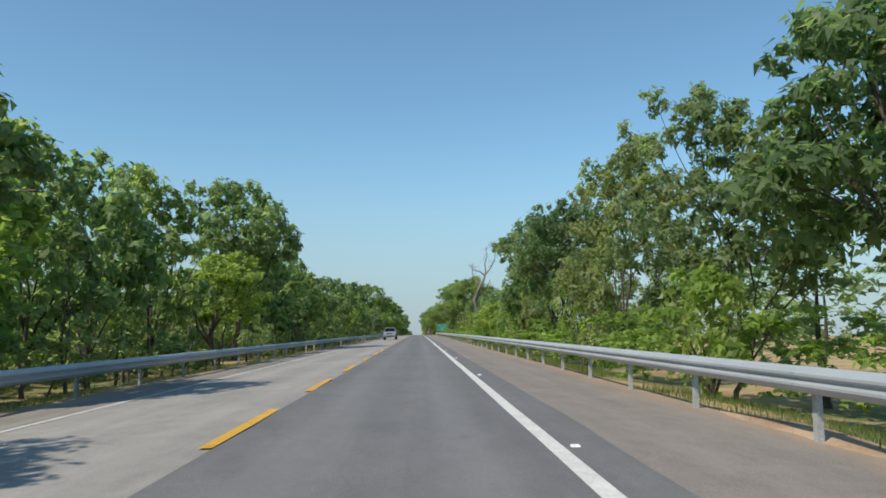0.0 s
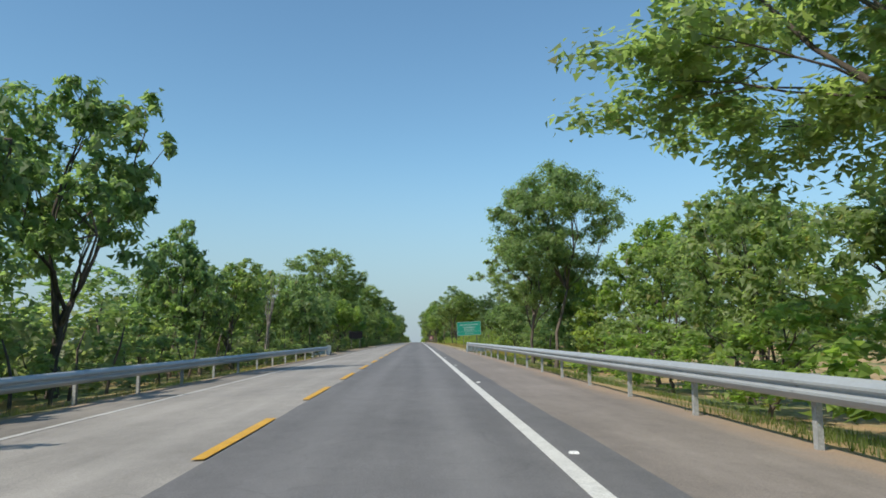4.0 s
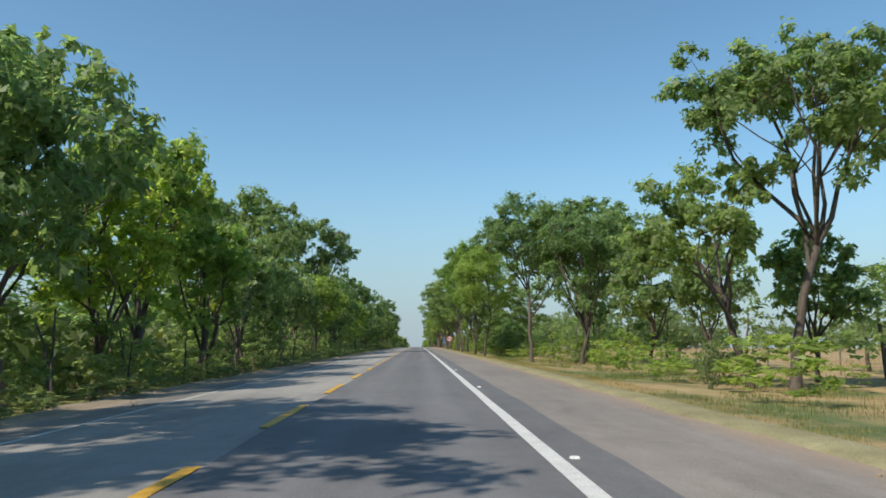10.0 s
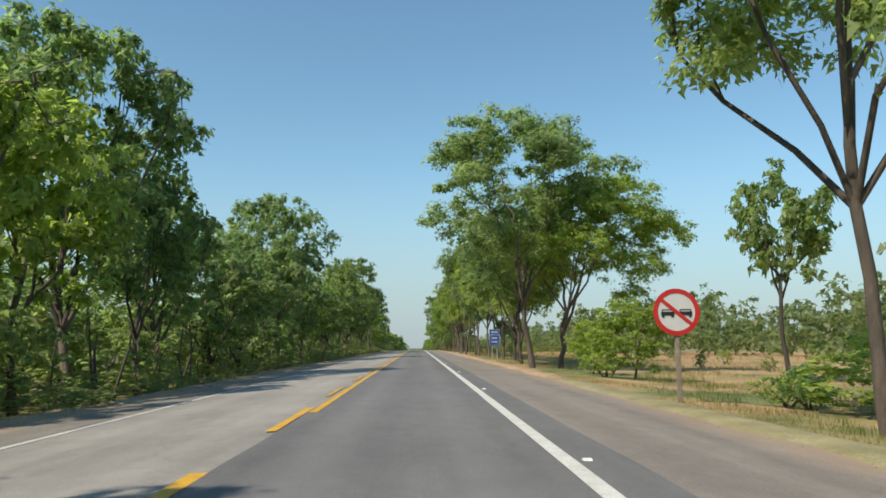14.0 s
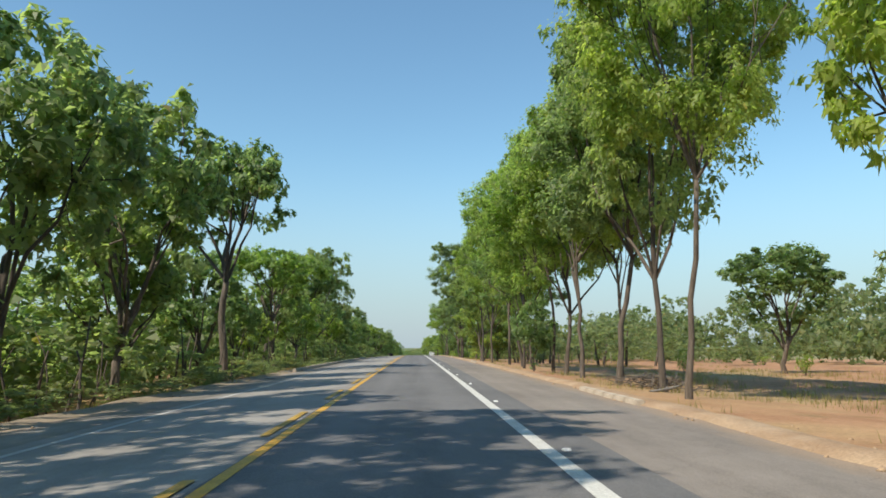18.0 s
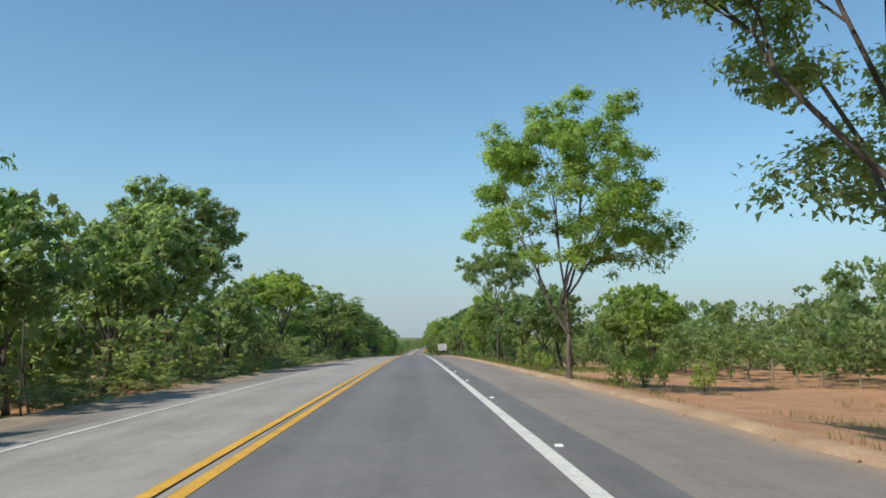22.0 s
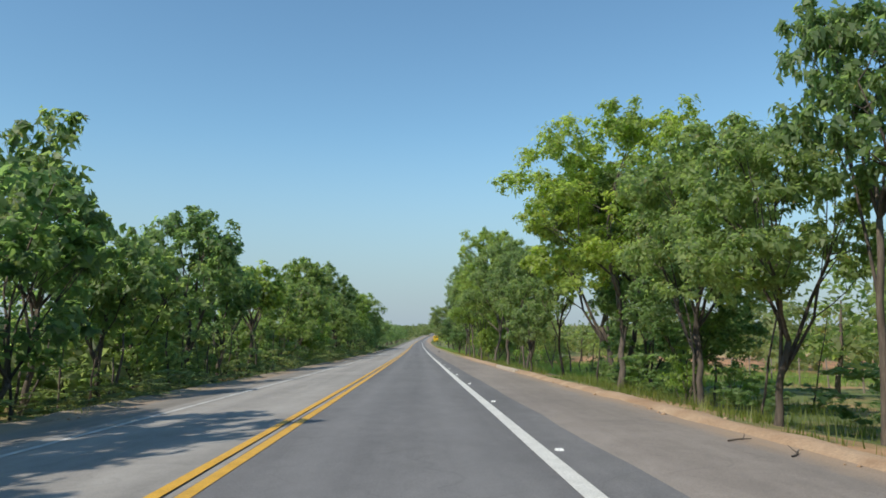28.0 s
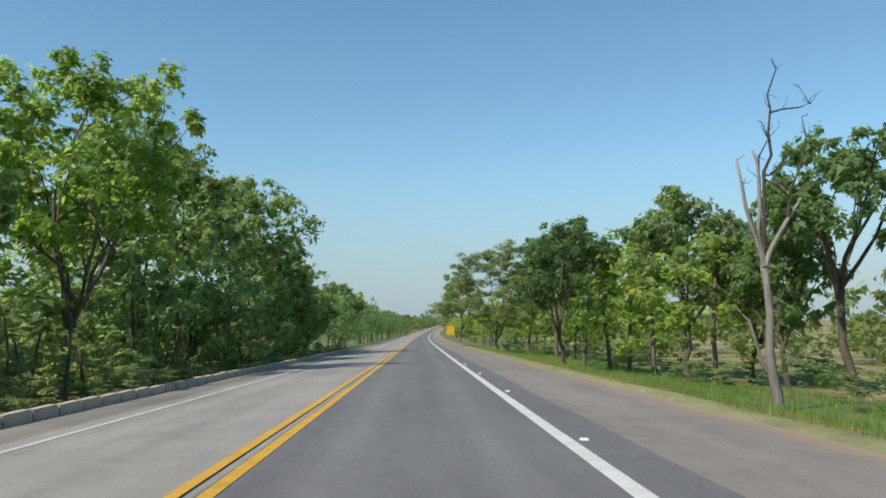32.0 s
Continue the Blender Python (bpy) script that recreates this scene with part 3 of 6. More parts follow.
def leaf_cloud(rng, centres, radii, per, length, width, flat=0.78, tufts=6):
    """Pointed leaves gathered in tufts on the outside of round clumps."""
    m = len(centres) * tufts
    c = np.repeat(np.array(centres), tufts, axis=0)
    r = np.repeat(np.array(radii), tufts)
    out = rng.normal(size=(m, 3)) + np.array((0, 0, 0.35))
    out /= np.linalg.norm(out, axis=1)[:, None]
    heart = c + out * (r * rng.uniform(0.35, 1.0, m))[:, None] * np.array((1, 1, flat))
    share = max(1, int(round(per / tufts)))
    n = m * share
    mid, rad, way = np.repeat(heart, share, axis=0), np.repeat(r, share), np.repeat(out, share, axis=0)
    d = rng.normal(size=(n, 3))
    d /= np.linalg.norm(d, axis=1)[:, None]
    pos = mid + d * (rad * rng.uniform(0.05, 0.52, n))[:, None] * np.array((1, 1, 0.8))
    nor = d * 0.55 + way * 0.5 + rng.normal(size=(n, 3)) * 0.35 + np.array((0, 0, 0.45))
    nor /= np.linalg.norm(nor, axis=1)[:, None]
    along = np.cross(nor, rng.normal(size=(n, 3))) + d * 0.5
    along /= np.linalg.norm(along, axis=1)[:, None]
    along[:, 2] -= 0.3
    side = np.cross(nor, along)
    size = rng.uniform(0.6, 1.3, n)[:, None]
    a = along * length * size / 2
    s = side * width * size / 2
    v = np.stack((pos - a - s, pos - a * 0.5 + s + nor * width * 0.15, pos + a), axis=1).reshape(-1, 3)
    return v, np.arange(n * 3).reshape(-1, 3)


def quads_mesh(name, v, f, material):
    me = bpy.data.meshes.new(name)
    me.vertices.add(len(v))
    me.vertices.foreach_set("co", np.asarray(v, dtype=np.float32).ravel())
    me.loops.add(f.size)
    me.loops.foreach_set("vertex_index", np.asarray(f, dtype=np.int32).ravel())
    me.polygons.add(len(f))
    me.polygons.foreach_set("loop_start", np.arange(0, f.size, f.shape[1], dtype=np.int32))
    me.materials.append(material)
    me.update(calc_edges=True)
    return me


def grow(kind, seed, fine=1.0):
    """Trunk with limbs and a crown of leaves, 10 m tall and 7 m wide."""
    fork, mid, half_w, half_h, r0, clumps, per = SHAPES[kind]
    rnd = random.Random(seed * 31 + len(kind))
    rng = np.random.default_rng(seed * 17 + len(kind))
    r0 *= min(1.0, fine) ** 0.62
    verts, faces, boughs, centres, radii = [], [], [], [], []
    lean = Vector((rnd.uniform(-0.6, 0.6), rnd.uniform(-0.6, 0.6), 0))
    top = Vector((lean.x, lean.y, fork))
    trunk = bent(rnd, Vector((0, 0, -0.4)), top, 6, 0.14)
    tube(verts, faces, trunk, [r0 * (1.5 if i == 0 else 1.12 if i == 1 else 1 - 0.05 * i) for i in range(7)], 8)

    def envelope(az, el, k=1.0):
        lump = 0.86 + 0.36 * noise.noise((math.cos(az) * 1.4 + seed, math.sin(az) * 1.4, el * 1.7 + seed * 2.3))
        return Vector((math.cos(az) * math.cos(el) * half_w * lump * k, math.sin(az) * math.cos(el) * half_w * lump * k, mid + math.sin(el) * half_h * lump * k * 1.02))

    limbs = 7 if kind not in LEAF_SIZE else 4
    for i in range(limbs):
        az = 2 * math.pi * i / limbs + rnd.uniform(-0.4, 0.4)
        el = rnd.uniform(-0.35, 1.2)
        end = envelope(az, el, rnd.uniform(0.7, 0.95))
        start = trunk[rnd.choice((4, 5, 6, 6, 6))]
        pts = bent(rnd, start, end, 5, 0.3)
        rr = r0 * rnd.uniform(0.42, 0.62)
        arms, arm_faces = [], []
        boughs.append((arms, arm_faces))
        tube(arms, arm_faces, pts, [rr * (1 - 0.15 * j) for j in range(6)], 5)
        for j in range(4 if kind not in LEAF_SIZE else 1):
            s = pts[rnd.choice((2, 3, 4, 5))]
            e2 = envelope(az + rnd.uniform(-0.7, 0.7), min(1.4, el + rnd.uniform(-0.6, 0.6)), rnd.uniform(0.75, 1.06))
            p2 = bent(rnd, s, e2, 3, 0.2)
            tube(arms, arm_faces, p2, [rr * 0.42 * (1 - 0.22 * q) for q in range(4)], 3)
            centres.append(tuple(e2))
            radii.append(rnd.uniform(0.45, 0.8))
            if kind not in LEAF_SIZE:
                e3 = p2[2] + Vector((rnd.uniform(-0.9, 0.9), rnd.uniform(-0.9, 0.9), rnd.uniform(-0.3, 0.8)))
                tube(arms, arm_faces, bent(rnd, p2[2], e3, 2, 0.1), [rr * 0.2, rr * 0.15, rr * 0.08], 3)
                centres.append(tuple(e3))
                radii.append(rnd.uniform(0.4, 0.65))
    while len(centres) < clumps:
        az = rnd.uniform(0, 2 * math.pi)
        el = math.asin(rnd.uniform(-0.92, 1.0))
        p = envelope(az, el, rnd.uniform(0.45, 1.0) ** 0.55)
        if noise.noise((p.x * 0.5 + seed * 5, p.y * 0.5, p.z * 0.5)) < -0.12:
            continue
        centres.append(tuple(p))
        radii.append(rnd.uniform(0.5, 0.9) if kind not in LEAF_SIZE else rnd.uniform(0.55, 1.05))
    long, broad = LEAF_SIZE.get(kind, (0.34, 0.21))
    v, tri = leaf_cloud(rng, centres, radii, int(per / fine ** 1.85), long * fine, broad * fine)
    wide = np.mean([np.percentile(v[:, k], 98.5) - np.percentile(v[:, k], 1.5) for k in (0, 1)])
    return mesh_object("trunk", verts, faces, BARK, True), [mesh_object("limb", p, f, BARK, True) for p, f in boughs], quads_mesh("crown", v, tri, LEAF["green"]), float(wide), float(np.percentile(v[:, 2], 99.6)), v


def grow_dead(seed):
    """A bare dead tree, 10 m tall and about 2.5 m wide."""
    rnd = random.Random(seed)
    verts, faces, arms, arm_faces = [], [], [], []
    trunk = bent(rnd, Vector((0, 0, -0.4)), Vector((rnd.uniform(-0.3, 0.3), 0, 5.4)), 7, 0.12)
    tube(verts, faces, trunk, [0.21 * (1.3 if i == 0 else 1 - 0.07 * i) for i in range(8)], 7)
    for i in range(6):
        s = trunk[rnd.choice((4, 5, 6, 7, 7))]
        az = i * 1.05 + rnd.uniform(-0.3, 0.3)
        e = Vector((math.cos(az) * rnd.uniform(0.5, 1.25), math.sin(az) * rnd.uniform(0.5, 1.25), rnd.uniform(7.2, 10.0)))
        pts = bent(rnd, s, e, 6, 0.16)
        tube(arms, arm_faces, pts, [0.095 * (1 - 0.14 * j) for j in range(7)], 5)
        for j in range(4):
            p = pts[rnd.choice((2, 3, 4, 5))]
            d = Vector((rnd.uniform(-0.7, 0.7), rnd.uniform(-0.7, 0.7), rnd.uniform(0.3, 1.3)))
            tube(arms, arm_faces, bent(rnd, p, p + d, 3, 0.1), [0.034, 0.026, 0.018, 0.01], 4)
    return mesh_object("trunk", verts, faces, BARK_PALE, True), mesh_object("dead_top", arms, arm_faces, BARK_PALE, True)


def grow_shrub(seed):
    """A low shrub 2.5 m tall and 3 m wide: its stems and its leaves."""
    rnd = random.Random(seed + 400)
    rng = np.random.default_rng(seed + 400)
    verts, faces, centres, radii = [], [], [], []
    for i in range(7):
        az = i * 0.9 + rnd.uniform(-0.3, 0.3)
        e = Vector((math.cos(az) * rnd.uniform(0.3, 1.2), math.sin(az) * rnd.uniform(0.3, 1.2), rnd.uniform(0.8, 2.3)))
        tube(verts, faces, bent(rnd, Vector((rnd.uniform(-0.2, 0.2), rnd.uniform(-0.2, 0.2), -0.1)), e, 3, 0.08), [0.035, 0.028, 0.02, 0.012], 4)
        centres.append(tuple(e))
        radii.append(0.5)
    while len(centres) < 30:
        az, q = rnd.uniform(0, 6.283), rnd.uniform(0.2, 1.0)
        z = rnd.uniform(0.15, 2.25)
        k = 1.45 * math.sqrt(max(0.05, 1 - ((z - 0.9) / 1.6) ** 2)) * q
        centres.append((math.cos(az) * k, math.sin(az) * k, z))
        radii.append(rnd.uniform(0.25, 0.5))
    v, f = leaf_cloud(rng, centres, radii, 24, 0.24, 0.15)
    return mesh_object("stems", verts, faces, BARK, True), quads_mesh("foliage", v, f, LEAF["green"])


VARIANTS = 3
GROWN = {}


def grown(kind, pick, fine=1.0):
    """A form of tree at one fineness of leaf, grown once."""
    if (kind, pick, fine) not in GROWN:
        GROWN[kind, pick, fine] = grow(kind, pick + 1, fine)
    return GROWN[kind, pick, fine]


FINENESS = (1.3, 0.9, 0.62, 0.46, 0.34)
DEAD = grow_dead(3)
SHRUBS = [grow_shrub(s) for s in range(1, 6)]
WORDS = {"spreading": "spreading crooked-limbed tree", "round": "full round-crowned tree", "tall": "tall tree on a long bare trunk", "slender": "tall leafy tree on a slim trunk", "bushy": "bushy tree leafy to the ground"}
HUES = {"green": "mid-green leaves", "bright": "fresh yellow-green leaves", "olive": "dull olive leaves", "dark": "dark green leaves"}


def tinted(ob, slot, hue):
    ob.material_slots[slot].link = "OBJECT"
    ob.material_slots[slot].material = LEAF[hue]


def tree(kind, x, y, height, width, hue="green", lean=0.0):
    """A tree at its place, of that height and crown width; lean: degrees by which it leans away to the right."""
    z = surf(x, y)
    turn = random.Random(int(abs(x) * 10) * 7919 + int(abs(y) * 10))
    spin = turn.uniform(0, 360)
    if kind == "shrub":
        ob = new("shrub")
        ob.matrix_world = pose(x, y, z, 0, 0, spin) @ Matrix.Diagonal((width / 3.0, width / 3.0, height / 2.5, 1))
        for name, me in zip(("stems", "foliage"), turn.choice(SHRUBS)):
            p = new(name, me)
            p.parent = ob
        tinted(p, 0, hue)
        return tagged(ob, "low shrub with " + HUES[hue] + " on the verge", "shrub")
    thing = new("tree")
    if kind == "dead":
        thing.matrix_world = pose(x, y, z, 0, 4, 0) @ pose(0, 0, 0, 0, 0, spin) @ Matrix.Diagonal((height / 12, height / 12, height / 10, 1))
        for name, me in zip(("trunk", "dead_top"), DEAD):
            new(name, me).parent = thing
        return tagged(thing, "bare dead tree with bleached forked branches on the verge", "tree")
    pick = turn.randrange(VARIANTS)
    wide = grown(kind, pick)[3]
    width = max(width, height * {"round": 0.55, "bushy": 0.5, "spreading": 0.55, "tall": 0.36, "slender": 0.4}[kind])
    leaf = 0.155 if 0 < x < 8.0 else 0.185 if 0 < x < 10.2 else 0.26 if 0 < x < 13 else 0.36
    want = leaf * wide / (0.34 * width)
    trunk_me, limb_mes, crown_me, wide, high, _ = grown(kind, pick, min(FINENESS, key=lambda f: abs(math.log(f / want))))
    k = width / wide
    thing.matrix_world = pose(x, y, z, 0, lean, 0) @ pose(0, 0, 0, 0, 0, spin) @ Matrix.Diagonal((k, k, height / high, 1))
    new("trunk", trunk_me).parent = thing
    for me in limb_mes:
        new("limb", me).parent = thing
    c = new("crown", crown_me)
    c.parent = thing
    tinted(c, 0, hue)
    return tagged(thing, WORDS[kind] + " with " + HUES[hue], "tree", "roadside trees")


# left verge, 0 to 100 m
tree("round", -12.0, 4.0, 9.5, 6.3, "green")
tree("bushy", -13.5, 10.3, 7.9, 5.2, "bright")
tree("round", -11.8, 15.4, 9.1, 6.5, "green")
tree("bushy", -13.2, 21.9, 7.6, 5.6, "bright")
tree("bushy", -13.5, 27.6, 9.1, 3.7, "green")
tree("bushy", -13.5, 32.6, 10.0, 3.1, "green")
tree("bushy", -13.5, 39.8, 10.7, 3.2, "green")
tree("round", -12.2, 48.2, 7.0, 5.6, "bright")
tree("round", -13.5, 58.6, 13.6, 5.8, "green")
tree("slender", -14.2, 65.0, 9.4, 5.9, "green")
tree("bushy", -13.2, 70.0, 8.4, 5.9, "green")
tree("bushy", -14.2, 78.3, 11.0, 3.4, "green")
tree("round", -12.3, 84.6, 8.5, 5.2, "green")
tree("slender", -14.9, 89.8, 11.8, 3.1, "green")
tree("round", -13.5, 92.2, 7.0, 2.1, "green")
tree("round", -13.5, 98.8, 8.1, 4.0, "green")
# left verge, 100 to 200 m
tree("round", -13.5, 108.4, 8.0, 3.3, "green")
tree("round", -12.5, 116.2, 7.7, 5.4, "green")
tree("round", -13.5, 125.2, 10.8, 5.9, "green")
tree("bushy", -12.7, 134.2, 9.1, 5.3, "bright")
tree("round", -13.7, 139.4, 8.5, 5.1, "green")
tree("round", -13.9, 144.1, 9.0, 5.5, "green")
tree("round", -13.8, 149.6, 9.4, 5.0, "green")
tree("round", -13.5, 157.8, 12.1, 6.9, "green")
tree("slender", -13.5, 171.8, 8.8, 2.3, "green")
tree("round", -13.5, 177.8, 6.8, 3.0, "green")
tree("dead", -10.5, 183.6, 6.7, 1.9, "green")
tree("round", -13.5, 186.1, 8.2, 2.3, "green")
tree("round", -13.5, 197.1, 8.3, 4.4, "green")
# left verge, 200 to 300 m
tree("bushy", -11.6, 206.6, 8.6, 5.2, "green")
tree("slender", -13.0, 212.1, 7.4, 5.6, "green")
tree("round", -13.5, 219.8, 5.9, 2.3, "green")
tree("spreading", -13.5, 223.2, 6.9, 2.2, "olive")
tree("round", -13.5, 231.3, 8.2, 2.8, "green")
tree("round", -13.8, 237.6, 9.2, 5.1, "green")
tree("round", -11.6, 243.3, 7.9, 6.4, "bright")
tree("bushy", -13.2, 248.7, 9.4, 5.8, "green")
tree("round", -13.5, 270.1, 10.0, 4.8, "green")
tree("round", -17.5, 270.4, 18.5, 14.2, "green")
tree("round", -13.8, 276.5, 9.0, 6.2, "bright")
tree("spreading", -15.8, 282.2, 13.6, 3.7, "green")
tree("round", -13.5, 287.4, 8.9, 3.0, "green")
tree("round", -13.5, 293.0, 10.2, 4.8, "green")
# left verge, 300 to 400 m
tree("bushy", -12.5, 300.8, 8.3, 6.4, "green")
tree("slender", -14.2, 306.8, 8.7, 5.9, "bright")
tree("round", -13.8, 313.2, 8.2, 6.5, "green")
tree("round", -12.1, 318.0, 10.4, 6.4, "green")
tree("round", -15.0, 324.9, 16.2, 12.6, "green")
tree("round", -13.5, 334.5, 6.7, 3.8, "green")
tree("round", -12.2, 340.7, 10.8, 5.6, "green")
tree("round", -13.5, 346.4, 12.9, 5.0, "green")
# lighter green trio; the bright leaf colour also makes up for glare here
tree("round", -12.8, 351.6, 8.9, 6.2, "bright")
tree("round", -13.5, 356.8, 12.8, 5.7, "bright")
tree("round", -11.9, 362.7, 9.0, 5.4, "bright")
tree("slender", -13.1, 369.2, 8.8, 6.6, "green")
tree("round", -13.5, 377.8, 10.5, 2.9, "green")
tree("round", -13.5, 382.5, 14.6, 5.6, "green")
tree("bushy", -13.5, 389.2, 8.0, 3.6, "green")
tree("round", -13.5, 397.3, 10.2, 3.5, "green")
# left verge, 400 to 500 m
tree("slender", -13.4, 404.4, 11.0, 5.5, "green")
tree("slender", -11.8, 410.3, 10.0, 6.5, "bright")
tree("round", -14.0, 418.3, 18.4, 10.6, "green")
tree("round", -13.9, 426.2, 10.2, 5.4, "green")
tree("round", -11.9, 431.9, 10.2, 4.8, "green")
tree("slender", -13.5, 441.7, 12.8, 5.1, "green")
tree("round", -13.5, 447.3, 13.3, 7.6, "green")
tree("round", -14.2, 454.7, 8.9, 6.3, "green")
tree("bushy", -13.5, 461.0, 10.1, 4.0, "bright")
tree("round", -12.6, 467.4, 10.1, 5.9, "bright")
tree("slender", -12.8, 473.6, 10.8, 5.7, "bright")
tree("round", -13.5, 478.4, 15.2, 8.0, "green")
tree("slender", -12.7, 484.1, 11.0, 5.4, "green")
tree("round", -13.5, 489.2, 10.2, 4.1, "green")
tree("bushy", -12.7, 495.8, 9.0, 6.5, "green")
# left verge, 500 to 600 m
tree("bushy", -11.9, 501.8, 8.4, 6.0, "green")
tree("round", -13.5, 507.7, 9.0, 4.8, "green")
tree("slender", -12.1, 513.9, 10.9, 5.1, "green")
tree("round", -13.5, 519.3, 16.2, 8.7, "green")
tree("bushy", -14.1, 526.6, 10.0, 6.0, "green")
tree("slender", -12.5, 532.9, 10.7, 5.2, "green")
tree("slender", -13.8, 538.1, 9.1, 5.9, "bright")
tree("round", -11.7, 543.7, 9.1, 5.6, "green")
tree("round", -12.9, 548.7, 10.1, 5.9, "bright")
tree("slender", -10.9, 555.0, 13.8, 5.2, "green")
tree("round", -14.0, 561.0, 8.4, 6.6, "green")
tree("round", -10.9, 567.9, 9.9, 3.3, "green")
tree("round", -10.9, 572.7, 11.8, 3.0, "green")
tree("round", -10.9, 579.1, 16.6, 6.5, "green")
tree("round", -12.4, 588.5, 14.0, 5.1, "green")
tree("round", -12.2, 599.1, 12.4, 4.4, "green")
# left verge, 600 to 700 m
tree("round", -12.0, 607.4, 12.6, 4.7, "green")
tree("round", -14.0, 612.3, 8.3, 5.5, "green")
tree("spreading", -10.9, 620.5, 13.8, 4.4, "green")
tree("round", -14.3, 627.6, 9.1, 5.0, "green")
tree("round", -13.5, 633.9, 6.5, 2.9, "green")
tree("round", -13.5, 639.7, 5.8, 2.8, "bright")
tree("spreading", -13.5, 646.6, 11.4, 8.5, "bright")
tree("round", -14.0, 654.6, 10.2, 4.9, "green")
tree("round", -12.9, 660.6, 8.2, 5.1, "bright")
tree("round", -13.5, 668.0, 6.8, 3.1, "green")
tree("round", -13.5, 673.0, 13.6, 6.1, "green")
tree("round", -13.5, 684.0, 16.2, 8.4, "green")
tree("round", -13.6, 694.2, 7.9, 5.1, "bright")
tree("round", -13.5, 699.1, 9.5, 2.8, "green")
# left verge, 700 to 800 m
tree("spreading", -13.5, 705.8, 10.0, 3.8, "olive")
tree("round", -13.5, 711.9, 9.0, 5.0, "green")
tree("round", -13.5, 718.0, 8.3, 3.9, "green")
tree("slender", -13.1, 722.6, 8.8, 5.1, "bright")
tree("round", -13.5, 730.7, 7.6, 3.6, "green")
tree("round", -13.5, 738.7, 7.6, 2.8, "green")
tree("slender", -13.1, 743.5, 9.3, 5.4, "green")
tree("round", -14.7, 751.4, 12.2, 8.0, "green")
tree("round", -13.5, 762.0, 6.9, 4.0, "green")
tree("bushy", -13.5, 766.7, 5.1, 3.2, "green")
tree("bushy", -13.5, 772.8, 5.3, 3.0, "green")
tree("spreading", -13.5, 780.7, 9.4, 7.4, "bright")
tree("round", -15.2, 793.8, 11.0, 3.7, "green")
tree("bushy", -13.5, 797.1, 4.6, 3.0, "green")
# left verge, 800 to 900 m
tree("round", -11.9, 807.3, 9.6, 10.3, "green")
tree("slender", -11.7, 816.6, 6.9, 5.4, "green")
tree("bushy", -13.9, 823.0, 6.9, 5.7, "green")
tree("round", -14.2, 828.0, 9.0, 6.4, "green")
tree("round", -11.9, 833.7, 9.1, 6.3, "green")
tree("round", -12.7, 839.5, 6.9, 6.1, "green")
tree("round", -14.0, 845.1, 7.8, 6.4, "green")
tree("slender", -12.6, 851.4, 7.9, 5.1, "green")
tree("round", -13.5, 861.3, 10.3, 13.4, "green")
tree("slender", -12.5, 869.0, 9.0, 6.1, "green")
tree("slender", -13.5, 874.8, 8.7, 3.6, "green")
tree("shrub", -13.5, 891.5, 4.8, 2.8, "bright")
# left verge, 900 to 1000 m
tree("spreading", -13.5, 901.9, 11.9, 8.4, "green")
tree("bushy", -12.6, 908.1, 9.2, 5.4, "green")
tree("bushy", -14.2, 913.3, 7.9, 5.9, "green")
tree("bushy", -11.6, 918.0, 7.3, 5.0, "green")
tree("slender", -13.5, 923.4, 11.0, 3.6, "green")
tree("round", -13.5, 929.8, 7.8, 2.7, "green")
tree("bushy", -14.1, 936.0, 7.8, 5.6, "green")
tree("round", -13.5, 942.5, 10.7, 5.8, "green")
tree("round", -14.6, 953.3, 9.4, 5.0, "green")
tree("spreading", -13.5, 958.7, 9.1, 5.3, "bright")
tree("bushy", -12.8, 968.9, 7.2, 6.1, "green")
tree("round", -12.2, 975.1, 8.7, 5.3, "green")
tree("bushy", -12.2, 981.1, 6.2, 5.0, "bright")
tree("slender", -13.5, 987.9, 12.7, 6.1, "green")
# left verge, 1000 to 1100 m
tree("round", -13.5, 1000.0, 7.5, 2.7, "green")
tree("slender", -11.8, 1008.0, 8.7, 5.3, "green")
tree("slender", -12.2, 1014.3, 7.9, 5.9, "green")
tree("slender", -13.5, 1020.2, 15.3, 7.1, "green")
tree("round", -13.5, 1027.7, 8.6, 5.2, "green")
tree("bushy", -14.3, 1038.1, 7.2, 5.2, "green")
tree("round", -13.9, 1043.9, 8.5, 5.4, "green")
tree("round", -13.5, 1053.3, 12.8, 8.5, "bright")
tree("round", -15.0, 1065.1, 14.4, 5.7, "green")
tree("round", -13.5, 1070.4, 5.7, 3.1, "green")
tree("round", -13.5, 1080.4, 13.9, 9.0, "green")
tree("round", -12.4, 1088.1, 9.4, 5.7, "green")
tree("slender", -12.2, 1094.3, 7.3, 6.6, "green")
tree("slender", -13.2, 1099.6, 7.2, 4.9, "green")
# left verge, 1100 to 1200 m
tree("slender", -13.6, 1104.5, 8.4, 6.4, "green")
tree("round", -12.9, 1111.0, 7.3, 5.9, "green")
tree("bushy", -14.3, 1117.1, 8.0, 6.2, "green")
tree("round", -13.5, 1151.0, 10.6, 7.5, "green")
